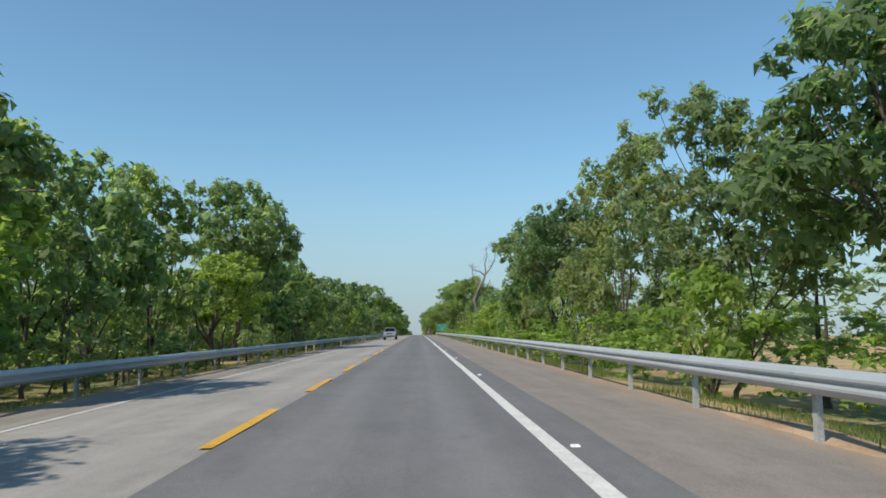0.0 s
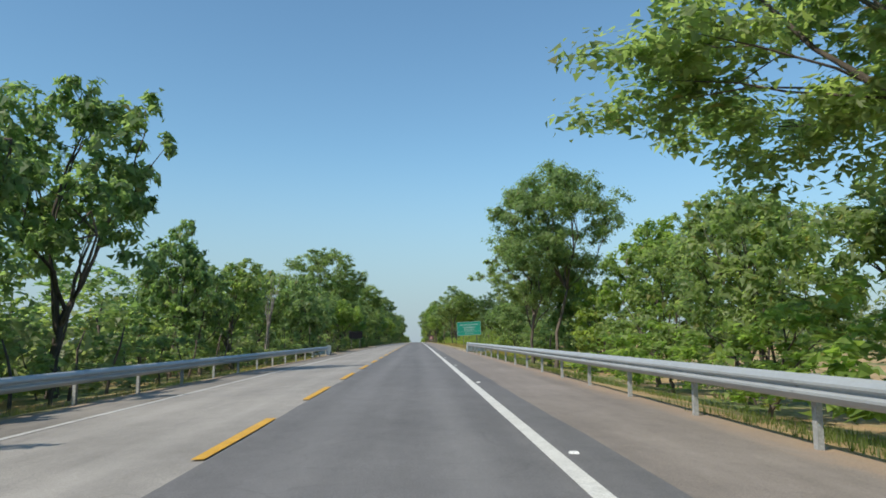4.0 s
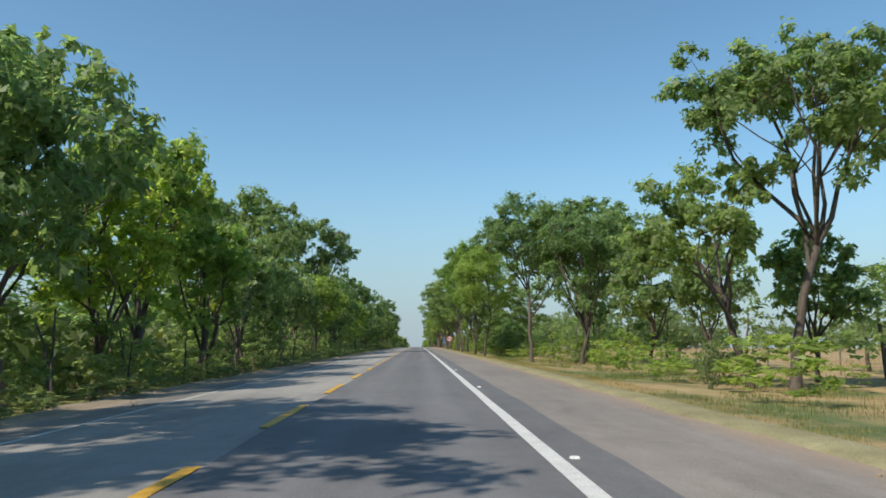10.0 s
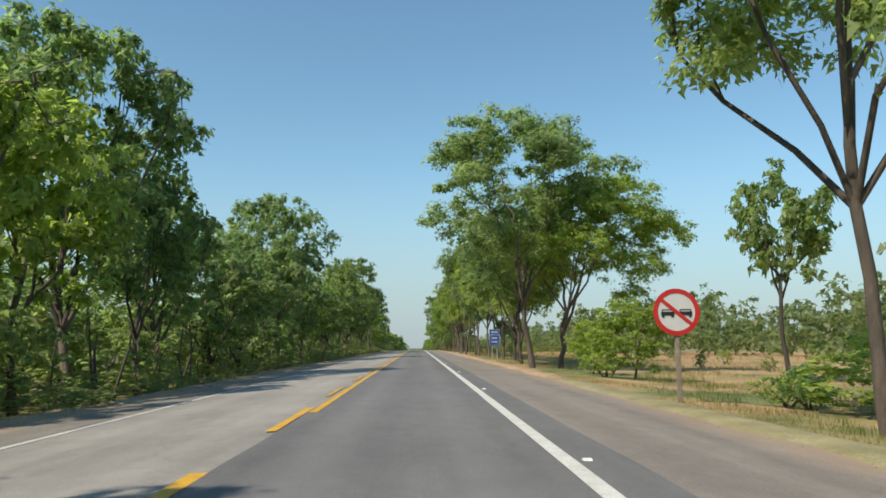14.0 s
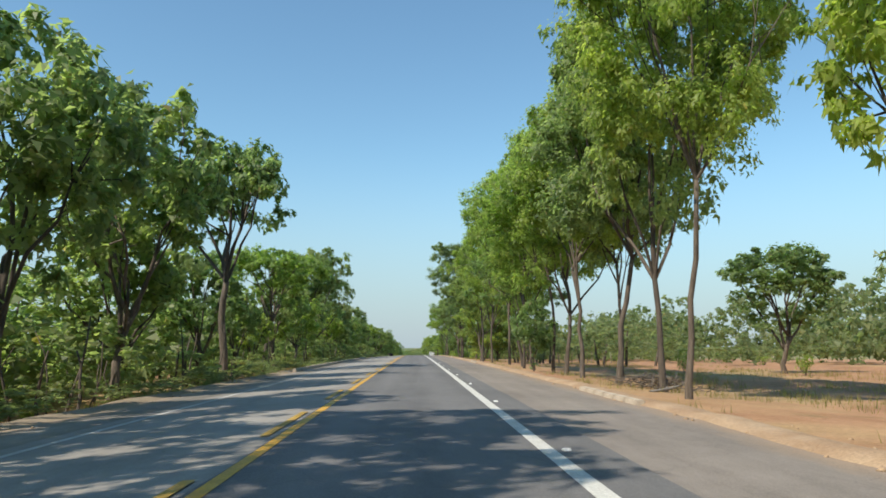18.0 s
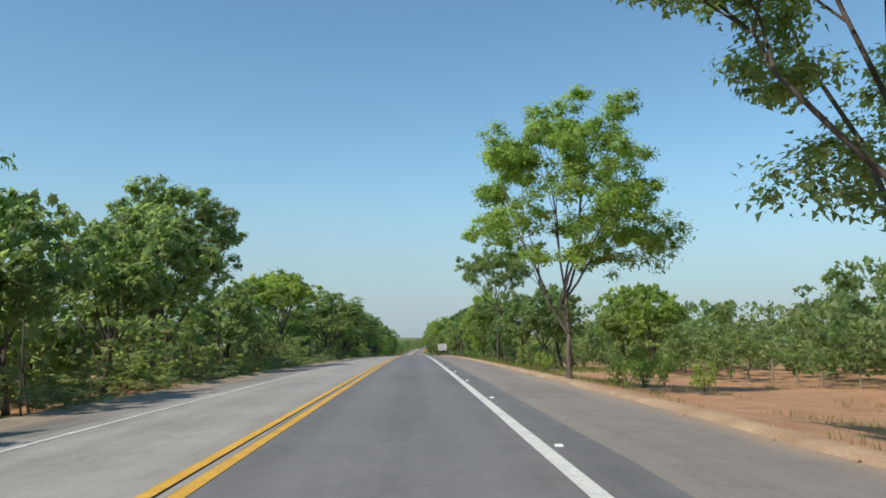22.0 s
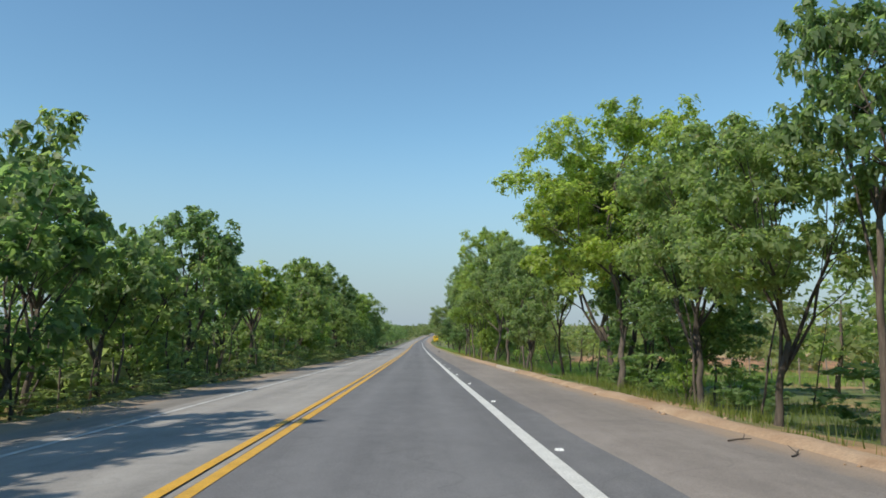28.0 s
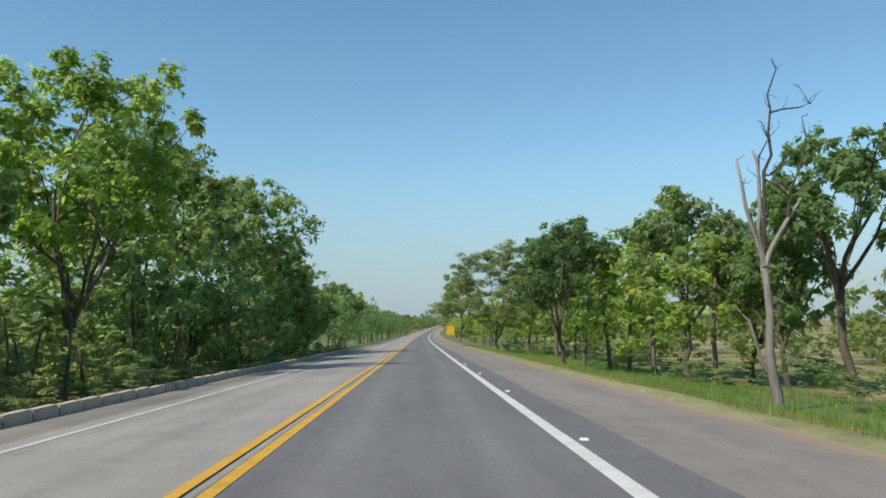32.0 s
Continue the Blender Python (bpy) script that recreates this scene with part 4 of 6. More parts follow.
# right verge, 0 to 100 m
tree("round", 10.3, 15.0, 9.8, 2.6, "dark")
tree("shrub", 7.5, 18.8, 3.2, 3.0, "bright")
tree("bushy", 8.8, 20.6, 8.8, 5.0, "olive")
tree("bushy", 8.8, 31.2, 10.1, 4.4, "olive")
tree("shrub", 8.0, 34.9, 5.2, 3.3, "bright")
tree("round", 8.8, 44.5, 9.4, 4.7, "dark")
tree("round", 8.8, 48.2, 9.1, 4.3, "green")
tree("bushy", 8.8, 54.5, 4.8, 2.3, "olive")
tree("round", 8.8, 59.2, 6.8, 1.7, "green")
tree("shrub", 8.0, 59.9, 3.4, 3.1, "bright")
tree("round", 9.4, 66.2, 6.2, 3.6, "green")
tree("shrub", 8.0, 71.5, 3.8, 2.9, "bright")
tree("bushy", 8.0, 79.4, 4.7, 3.5, "bright")
tree("spreading", 15.4, 90.8, 11.5, 4.7, "dark")
tree("bushy", 9.0, 94.7, 5.6, 3.8, "green")
# right verge, 100 to 200 m
tree("spreading", 15.4, 100.2, 15.6, 9.3, "dark")
tree("shrub", 8.0, 104.7, 4.5, 4.5, "bright")
tree("round", 11.1, 108.0, 6.7, 4.3, "green")
tree("round", 11.6, 112.8, 8.1, 4.4, "green")
tree("round", 9.9, 118.5, 6.9, 4.1, "green")
tree("round", 12.0, 123.3, 6.6, 4.0, "green")
tree("round", 11.1, 128.9, 8.2, 3.7, "green")
tree("round", 8.8, 136.4, 11.5, 10.5, "green")
tree("round", 12.1, 143.8, 6.4, 4.5, "green")
tree("bushy", 9.9, 148.9, 6.3, 4.0, "green")
tree("round", 11.7, 154.1, 7.3, 4.3, "green")
tree("bushy", 10.5, 158.8, 6.2, 4.1, "green")
tree("round", 11.4, 163.3, 7.8, 4.3, "bright")
tree("bushy", 12.4, 179.3, 6.2, 3.6, "bright")
tree("slender", 9.6, 180.0, 13.8, 8.4, "green")
tree("bushy", 12.0, 183.0, 6.4, 3.6, "green")
tree("slender", 8.5, 182.6, 9.8, 6.8, "green")
tree("bushy", 8.8, 196.0, 4.7, 2.9, "green")
# right verge, 200 to 300 m
tree("bushy", 9.0, 207.1, 1.9, 1.2, "bright")
tree("round", 16.0, 210.8, 9.2, 4.3, "green")
tree("spreading", 13.0, 213.5, 7.9, 3.6, "green")
tree("round", 10.3, 215.0, 5.4, 4.3, "green")
tree("round", 13.0, 217.3, 5.8, 2.6, "dark")
tree("shrub", 9.0, 217.4, 2.7, 1.9, "bright")
tree("round", 12.0, 218.2, 5.9, 3.5, "green")
tree("shrub", 10.0, 254.9, 4.0, 1.9, "bright")
tree("round", 20.0, 258.7, 4.3, 2.3, "green")
tree("tall", 20.0, 259.7, 6.4, 1.6, "green")
tree("tall", 17.0, 262.6, 5.6, 1.7, "green")
tree("shrub", 8.5, 264.1, 1.9, 2.2, "bright")
tree("round", 17.0, 266.2, 6.9, 3.4, "bright")
tree("shrub", 9.5, 273.2, 2.0, 2.3, "bright")
tree("spreading", 19.0, 279.5, 10.2, 5.6, "green")
tree("slender", 15.5, 290.5, 11.3, 7.5, "dark")
tree("slender", 7.8, 291.9, 12.3, 7.4, "green")
tree("round", 11.2, 293.6, 11.4, 5.6, "bright")
tree("round", 18.8, 283.0, 8.6, 5.0, "green")
# right verge, 300 to 400 m
tree("spreading", 15.0, 313.5, 6.4, 5.6, "green")
tree("tall", 22.0, 313.6, 6.9, 4.0, "green")
tree("spreading", 9.5, 313.9, 9.0, 7.9, "green")
tree("tall", 20.0, 328.7, 5.1, 2.1, "green")
tree("round", 16.0, 350.0, 6.2, 3.3, "green")
tree("spreading", 12.9, 345.6, 12.0, 7.4, "green", 6)
tree("spreading", 11.6, 346.0, 8.0, 4.6, "green", -14)
tree("round", 17.6, 364.5, 7.4, 3.3, "green")
tree("round", 15.1, 369.0, 8.7, 3.6, "green")
tree("round", 12.0, 375.4, 11.2, 6.4, "green")
tree("spreading", 9.2, 379.5, 13.1, 6.4, "green")
tree("round", 14.2, 383.0, 13.4, 10.9, "green")
tree("tall", 16.0, 389.0, 6.4, 1.6, "green")
tree("slender", 6.8, 395.7, 10.8, 6.6, "bright")
tree("bushy", 8.9, 398.6, 2.4, 2.8, "green")
tree("bushy", 9.4, 402.2, 3.4, 3.2, "green")
tree("bushy", 10.6, 405.6, 4.4, 3.8, "green")
tree("bushy", 8.4, 418.6, 6.8, 4.2, "bright")
tree("bushy", 9.6, 411.2, 5.2, 3.8, "green")
# right verge, 400 to 500 m
tree("tall", 6.7, 406.8, 8.4, 2.4, "green")
tree("round", 12.6, 414.2, 8.6, 6.0, "green")
tree("round", 7.6, 416.1, 14.0, 6.4, "bright")
tree("tall", 14.0, 424.9, 4.9, 2.4, "green")
tree("tall", 6.6, 431.4, 11.7, 5.4, "green")
tree("tall", 7.4, 433.6, 10.8, 4.6, "green")
tree("tall", 7.9, 438.6, 10.0, 4.4, "green")
tree("tall", 7.0, 446.4, 9.6, 3.8, "green")

tree("slender", 7.0, 436.2, 16.0, 5.1, "bright")
tree("tall", 8.2, 441.4, 9.3, 2.8, "green")
tree("slender", 7.4, 459.6, 15.3, 8.6, "green")
tree("round", 24.0, 461.8, 6.1, 6.4, "green")
tree("shrub", 9.0, 466.4, 0.8, 2.0, "bright")
tree("tall", 16.0, 480.5, 9.5, 3.7, "green")
tree("bushy", 9.5, 481.5, 3.5, 3.2, "bright")
tree("shrub", 8.5, 482.1, 1.7, 2.7, "bright")
tree("bushy", 9.0, 487.0, 2.7, 2.2, "bright")
tree("slender", 6.8, 492.5, 15.4, 11.0, "green", -5)
tree("round", 8.6, 494.0, 12.4, 10.0, "bright", 14)
# right verge, 500 to 600 m
tree("slender", 7.5, 503.0, 11.4, 7.2, "green")
tree("round", 8.2, 508.0, 11.4, 7.0, "green")
tree("round", 8.6, 512.6, 11.3, 6.4, "bright")
tree("slender", 9.0, 518.3, 13.1, 6.8, "green")
tree("round", 8.5, 522.9, 11.4, 7.0, "green")
tree("slender", 7.7, 528.7, 12.7, 6.9, "bright")
tree("slender", 9.1, 533.8, 11.5, 6.7, "green")
tree("slender", 7.6, 541.4, 10.4, 3.0, "green")
tree("slender", 7.6, 547.3, 13.0, 4.0, "green")
tree("tall", 8.0, 552.3, 14.5, 4.5, "bright")
tree("tall", 7.0, 557.6, 15.2, 5.6, "green")
tree("tall", 6.7, 554.6, 15.7, 6.4, "green")
tree("slender", 6.6, 562.0, 12.5, 4.2, "bright")
tree("slender", 7.0, 565.8, 13.7, 4.2, "bright")
tree("slender", 6.8, 568.5, 13.5, 4.7, "green")
tree("tall", 14.0, 574.0, 5.7, 2.9, "green")
tree("slender", 7.4, 575.2, 13.0, 6.9, "green")
tree("slender", 7.3, 579.6, 12.8, 7.1, "bright")
tree("tall", 9.6, 589.3, 10.4, 2.9, "bright")
tree("slender", 7.2, 596.0, 14.8, 5.1, "bright")
# right verge, 600 to 700 m
tree("slender", 8.1, 600.6, 15.4, 4.5, "green")
tree("slender", 8.0, 606.0, 12.8, 6.6, "green")
tree("slender", 7.6, 610.6, 13.9, 4.3, "bright")
tree("tall", 9.4, 610.6, 11.3, 2.6, "green")
tree("slender", 7.6, 614.8, 12.8, 7.5, "bright")
tree("slender", 7.9, 619.3, 14.6, 4.6, "bright")
tree("bushy", 6.8, 619.5, 4.2, 2.0, "green")
tree("round", 22.0, 621.4, 7.7, 5.7, "green")
tree("slender", 7.4, 623.6, 13.1, 7.5, "bright")
tree("slender", 7.2, 626.6, 11.5, 4.0, "bright")
tree("slender", 8.0, 632.4, 11.5, 6.8, "green")
tree("tall", 7.5, 636.8, 11.9, 2.5, "green")
tree("slender", 6.9, 644.6, 13.1, 6.6, "bright")
tree("tall", 6.7, 651.1, 12.5, 3.5, "green")
tree("round", 6.9, 655.7, 10.5, 6.4, "green", 6)
tree("round", 13.2, 666.0, 8.5, 5.4, "green")
tree("round", 9.0, 687.5, 7.2, 4.6, "green")
tree("bushy", 9.0, 673.6, 7.6, 6.6, "bright")
tree("bushy", 10.6, 675.0, 6.6, 5.6, "green")
tree("tall", 6.8, 688.5, 8.2, 4.5, "dark")
tree("tall", 7.2, 692.4, 17.2, 9.6, "dark")
tree("tall", 9.4, 695.5, 15.6, 9.0, "dark")
tree("bushy", 12.0, 692.7, 9.2, 3.7, "bright")
# right verge, 700 to 800 m
tree("round", 8.3, 715.2, 11.4, 8.2, "green")

tree("round", 6.8, 736.8, 12.0, 7.8, "bright")
tree("round", 18.0, 762.3, 6.7, 4.3, "bright")
tree("round", 11.0, 766.6, 6.9, 3.7, "green")
tree("round", 18.0, 768.1, 6.1, 4.0, "green")
tree("round", 9.4, 771.3, 6.6, 2.2, "green")
tree("spreading", 7.8, 775.1, 10.4, 5.3, "green")
tree("round", 14.0, 776.4, 7.2, 4.2, "green")
tree("bushy", 8.8, 783.0, 5.1, 1.9, "green")
tree("round", 22.0, 783.8, 8.3, 4.8, "bright")
tree("round", 8.4, 786.6, 6.8, 5.2, "green")
tree("bushy", 8.4, 789.2, 7.3, 5.4, "bright")
tree("bushy", 8.2, 793.0, 8.0, 3.7, "bright")
# right verge, 800 to 900 m
tree("bushy", 8.8, 804.5, 6.8, 3.0, "bright")
tree("round", 9.4, 810.2, 7.5, 3.5, "green")
tree("round", 9.5, 815.4, 7.0, 4.2, "bright")
tree("round", 10.4, 819.8, 7.3, 3.9, "bright")
tree("round", 8.7, 825.0, 7.3, 3.4, "green")
tree("round", 10.3, 830.2, 6.4, 4.1, "green")
tree("bushy", 10.1, 835.2, 6.0, 3.3, "green")
tree("round", 8.1, 840.2, 7.5, 4.1, "green")
tree("round", 8.8, 845.5, 9.0, 3.5, "dark")
tree("round", 8.9, 850.4, 6.9, 3.6, "bright")
tree("round", 9.1, 856.1, 6.6, 3.6, "green")
tree("round", 9.0, 860.6, 6.4, 3.4, "green")
tree("round", 8.6, 864.9, 6.3, 3.7, "green")
tree("bushy", 8.9, 869.1, 7.1, 3.8, "bright")
tree("round", 9.1, 874.8, 7.1, 3.6, "bright")
tree("round", 8.8, 879.3, 6.2, 2.4, "green")
tree("round", 12.6, 888.0, 7.6, 5.6, "green")
tree("round", 14.4, 893.6, 8.2, 6.0, "green")
tree("bushy", 8.8, 881.6, 4.0, 1.8, "green")
tree("round", 12.1, 898.1, 12.9, 7.8, "green")
# right verge, 900 to 1000 m
tree("round", 10.9, 902.9, 9.9, 4.2, "green")
tree("tall", 9.0, 910.4, 8.6, 3.0, "green")
tree("round", 7.6, 911.8, 6.6, 1.5, "green")
tree("round", 8.8, 919.3, 8.4, 2.4, "green")
tree("bushy", 9.9, 922.6, 5.6, 4.2, "green")
tree("bushy", 10.7, 930.0, 6.2, 4.6, "green")
tree("round", 8.5, 927.7, 11.7, 7.2, "bright")
tree("tall", 9.5, 930.9, 10.5, 6.4, "green")
tree("round", 10.2, 935.4, 11.6, 7.0, "bright")
tree("round", 6.7, 940.2, 4.0, 2.1, "green")
tree("tall", 8.8, 941.4, 7.2, 2.2, "green")
tree("round", 7.3, 946.4, 6.0, 1.8, "green")
tree("slender", 7.6, 949.6, 8.4, 4.4, "green")

tree("round", 7.0, 954.4, 9.8, 5.4, "green")
tree("round", 7.2, 965.3, 11.9, 5.2, "bright")
tree("bushy", 7.3, 973.4, 3.8, 1.7, "bright")
tree("round", 6.6, 974.1, 9.0, 4.4, "bright")
tree("bushy", 8.6, 977.0, 6.4, 4.4, "bright")
tree("bushy", 10.6, 980.4, 7.6, 5.0, "green")
tree("bushy", 9.2, 987.6, 6.6, 4.6, "green")
tree("slender", 6.6, 983.4, 11.7, 4.0, "green")
tree("slender", 6.6, 990.1, 10.4, 3.3, "green")
tree("slender", 6.6, 999.4, 12.5, 4.6, "green")
# right verge, 1000 to 1100 m
tree("round", 9.0, 1007.2, 10.3, 7.9, "green")
tree("slender", 11.2, 1009.6, 7.4, 4.6, "green")
tree("round", 17.5, 1027.0, 6.6, 5.0, "green")
tree("round", 15.0, 1031.0, 6.0, 4.6, "bright")
tree("round", 20.6, 1032.0, 7.4, 5.6, "olive")
tree("round", 6.6, 1015.6, 3.3, 3.0, "green")
tree("shrub", 11.1, 1020.3, 2.7, 2.2, "bright")
tree("round", 6.8, 1021.0, 4.7, 3.0, "green")
tree("spreading", 22.0, 1034.5, 5.3, 5.6, "olive")

tree("spreading", 16.6, 1053.1, 10.3, 3.4, "green")
tree("round", 16.0, 1057.2, 7.0, 2.7, "green")
tree("round", 16.0, 1061.2, 8.3, 3.8, "olive")
tree("round", 13.9, 1064.2, 9.9, 4.7, "green")
tree("round", 8.1, 1067.7, 8.4, 5.6, "dark")
tree("tall", 11.5, 1089.1, 11.7, 5.0, "green")
tree("bushy", 14.3, 1092.3, 10.6, 7.3, "dark")
# right verge, 1100 to 1200 m
tree("bushy", 8.8, 1112.3, 12.3, 12.0, "olive")
tree("round", 8.8, 1192.7, 15.0, 8.1, "green")

def crooked_dead_tree(x, y):
    """A bare dead tree whose trunk leans over, then bends back, with dry twigs hanging from its limbs."""
    rnd = random.Random(21)
    thing = tagged(new("tree"), "crooked dead tree with bare grey limbs and hanging dry twigs", "tree", "roadside trees")
    thing.location = (x, y, surf(x, y))

    def spine(*pts):
        return [Vector((px, py, pz)) for px, py, pz in pts]

    verts, faces = [], []
    stem = spine((0, 0, -0.3), (-0.25, 0, 1.2), (-0.75, 0.1, 3.2), (-1.55, 0.1, 4.9), (-1.75, 0, 5.9), (-1.3, -0.1, 7.2), (-0.6, 0, 8.4), (-0.3, 0.1, 9.4))
    tube(verts, faces, stem, [0.26, 0.21, 0.19, 0.19, 0.21, 0.17, 0.14, 0.11], 8)
    limbs = (spine((-1.7, 0, 5.7), (-1.0, 0.2, 6.6), (-0.2, 0.3, 7.5), (0.3, 0.3, 8.5)),
             spine((-0.4, 0, 9.0), (-1.0, -0.2, 9.5), (-1.9, -0.3, 9.7), (-2.4, -0.4, 10.4)),
             spine((-0.3, 0.1, 9.3), (-0.4, 0.2, 10.6), (-0.1, 0.2, 11.6), (-0.3, 0.3, 12.7)),
             spine((-0.3, 0.1, 9.2), (0.3, 0, 10.0), (0.8, -0.1, 10.9), (0.9, -0.2, 12.0)),
             spine((-1.0, 0, 7.8), (-1.7, 0.4, 8.6), (-2.0, 0.6, 9.4), (-1.9, 0.7, 10.6)))
    twigs, twig_faces = [], []
    for limb in limbs:
        tube(verts, faces, limb, [0.095, 0.075, 0.055, 0.025], 5)
        for k in range(16):
            a = limb[rnd.randrange(3)].lerp(limb[3], rnd.random())
            b = a + Vector((rnd.uniform(-0.7, 0.7), rnd.uniform(-0.5, 0.5), rnd.uniform(-1.0, 0.8)))
            tube(twigs, twig_faces, bent(rnd, a, b, 3, 0.12), [0.016, 0.013, 0.010, 0.005], 3)
    for k in range(40):
        a = stem[rnd.choice((2, 3, 4, 5, 6))] + Vector((rnd.uniform(-0.2, 0.2), 0, rnd.uniform(-0.4, 0.6)))
        b = a + Vector((rnd.uniform(-0.8, 0.6), rnd.uniform(-0.4, 0.4), rnd.uniform(-2.2, -0.3)))
        tube(twigs, twig_faces, bent(rnd, a, b, 3, 0.15), [0.014, 0.012, 0.009, 0.005], 3)
    for name, v, f, mat in (("trunk", verts, faces, BARK_PALE), ("twigs", twigs, twig_faces, BARK)):
        ob = new(name, mesh_object(name, v, f, mat, True))
        ob.parent = thing


crooked_dead_tree(9.2, 97.8)

def forked_dead_tree(x, y):
    """A bare dead tree: a swollen pale trunk that forks into a few long crooked limbs."""
    rnd = random.Random(33)
    thing = tagged(new("tree"), "bare dead tree with a pale trunk and crooked forked limbs", "tree", "roadside trees")
    thing.location = (x, y, surf(x, y))

    def limb(store, r0, r1, *pts):
        pts = [Vector((px, 0.35 * noise.noise((px * 2, pz, 1.0)) * (pz > 4), pz)) for px, pz in pts]
        tube(store[0], store[1], pts, [0.78 * (r0 + (r1 - r0) * k / (len(pts) - 1)) for k in range(len(pts))], 6)
        return pts

    stem = ([], [])
    limb(stem, 0.20, 0.12, (0.05, -0.3), (-0.03, 0.5), (-0.15, 1.1), (-0.2, 1.7), (-0.14, 2.7), (-0.2, 3.4), (-0.25, 4.1))
    limb(stem, 0.075, 0.05, (-0.12, 0.9), (-0.42, 1.3), (-0.6, 2.0), (-0.75, 2.5), (-1.14, 2.85))
    pale, dry = ([], []), ([], [])
    limbs = (limb(pale, 0.085, 0.045, (-0.25, 4.0), (-0.45, 4.8), (-0.77, 5.6), (-0.86, 6.3), (-0.96, 7.0)),
             limb(pale, 0.10, 0.035, (-0.25, 4.0), (-0.37, 4.9), (-0.33, 5.6), (-0.25, 6.5), (-0.33, 6.9), (-0.44, 7.3)),
             limb(pale, 0.10, 0.05, (-0.24, 4.0), (-0.05, 4.5), (0.45, 5.3), (0.68, 5.55), (0.9, 5.95)),
             limb(dry, 0.075, 0.016, (-0.24, 4.3), (-0.2, 5.6), (-0.12, 6.7), (0.06, 7.15), (-0.02, 7.8), (0.1, 8.5), (0.02, 8.9), (0.2, 9.6), (0.15, 9.95)),
             limb(dry, 0.055, 0.014, (0.49, 5.3), (0.6, 6.1), (0.85, 6.9), (1.06, 7.65), (1.0, 8.3)),
             limb(dry, 0.04, 0.012, (0.1, 8.4), (0.37, 8.45), (0.94, 8.55), (1.2, 8.65), (0.95, 9.15)),
             limb(dry, 0.035, 0.010, (-0.1, 6.6), (0.12, 6.62), (0.45, 6.95), (0.94, 7.3)),
             limb(dry, 0.04, 0.025, (-0.1, 6.5), (0.2, 6.3), (0.53, 6.0)),
             limb(dry, 0.04, 0.012, (-0.25, 6.5), (-0.3, 7.1), (-0.05, 7.6), (-0.18, 8.1)))
    for pts in limbs:
        for k in range(7):
            a = pts[rnd.randrange(1, len(pts))]
            b = a + Vector((rnd.uniform(-0.3, 0.35), rnd.uniform(-0.3, 0.3), rnd.uniform(-0.1, 0.5)))
            tube(dry[0], dry[1], bent(rnd, a, b, 3, 0.08), [0.013, 0.010, 0.008, 0.004], 3)
    for name, store, mat in (("trunk", stem, BARK_PALE), ("limbs", pale, BARK_PALE), ("branches", dry, BARK)):
        ob = new(name, mesh_object(name, store[0], store[1], mat, True))
        ob.parent = thing


forked_dead_tree(9.8, 1045.1)

# ---- second rows and undergrowth ----
def thicket(name, spots, hue, label, form="backing"):
    """Trees or bushes past counting, joined: spots of x, y, height, width."""
    rnd = random.Random(len(spots) * 7 + len(hue))
    parts, stems, stem_faces = [], [], []
    for x, y, h, w in spots:
        _, _, _, wide, high, v = grown(form, rnd.randrange(VARIANTS))
        a = rnd.uniform(0, 6.283)
        c, q = math.cos(a) * w / wide, math.sin(a) * w / wide
        z = surf(x, y)
        out = np.empty_like(v)
        out[:, 0] = x + v[:, 0] * c - v[:, 1] * q
        out[:, 1] = y + v[:, 0] * q + v[:, 1] * c
        out[:, 2] = z + v[:, 2] * h / high
        parts.append(out)
        if form == "backing":
            p = Vector((x, y, z))
            tube(stems, stem_faces, bent(rnd, p - Vector((0, 0, 0.3)), p + Vector((rnd.uniform(-0.5, 0.5), rnd.uniform(-0.5, 0.5), h * 0.7)), 4, 0.12), [0.15, 0.12, 0.10, 0.07, 0.04], 5)
    allv = np.concatenate(parts)
    ob = new(name, quads_mesh(name, allv, np.arange(len(allv)).reshape(-1, 3), LEAF[hue]))
    if stems:
        t = new("trunks", mesh_object("trunks", stems, stem_faces, BARK, True))
        t.parent = ob
        tagged(t, kind="stuff")
    return tagged(ob, label, "woodland", kind="stuff")


fill = random.Random(5)


def row(y0, y1, step, lo, hi, tall0, tall1, w0, w1):
    spots, y = [], y0
    while y < y1:
        x = fill.uniform(lo, hi) + bend(y)
        tall, wide = fill.uniform(tall0, tall1), fill.uniform(w0, w1)
        if not any(abs(y - s + 3) < 7 and -13.5 < x < -8 for s in (261, 895)):  # clear in front of the boards
            spots.append((x, y, tall, wide))
        y += step * fill.uniform(0.6, 1.4)
    return spots


thicket("woodland", row(-15, 1100, 6.5, -20, -15.5, 4.8, 7.4, 5, 7), "green", "dense second row of trees behind the verge")
thicket("woodland", row(1060, 1400, 5, -15, -12, 7, 10, 5, 7), "green", "dense roadside trees further along")
thicket("woodland", row(-10, 150, 5.5, 12, 20, 5.0, 7.5, 4.5, 6), "green", "dense trees behind the guard rail")
thicket("woodland", row(255, 335, 9.0, 14, 25, 3.4, 5.6, 3.2, 4.6), "green", "scattered low trees in the dry field")
thicket("woodland", row(335, 440, 6.5, 17, 26, 4.0, 6.0, 4, 5.5), "green", "loose row of trees at the edge of the dry field")
thicket("woodland", row(772, 936, 4.3, 15, 30, 4.5, 6.8, 4, 6) + row(984, 1040, 4.3, 15, 30, 4.5, 6.8, 4, 6), "green", "woodland set back behind the verge trees")
thicket("woodland", row(1060, 1400, 5, 11, 20, 6, 9, 4.5, 6.5), "bright", "roadside trees further along")
thicket("undergrowth", row(-12, 1100, 3.2, -15.0, -10.8, 1.2, 4.2, 2.0, 3.6), "green", "tangled undergrowth beneath the trees", "low")
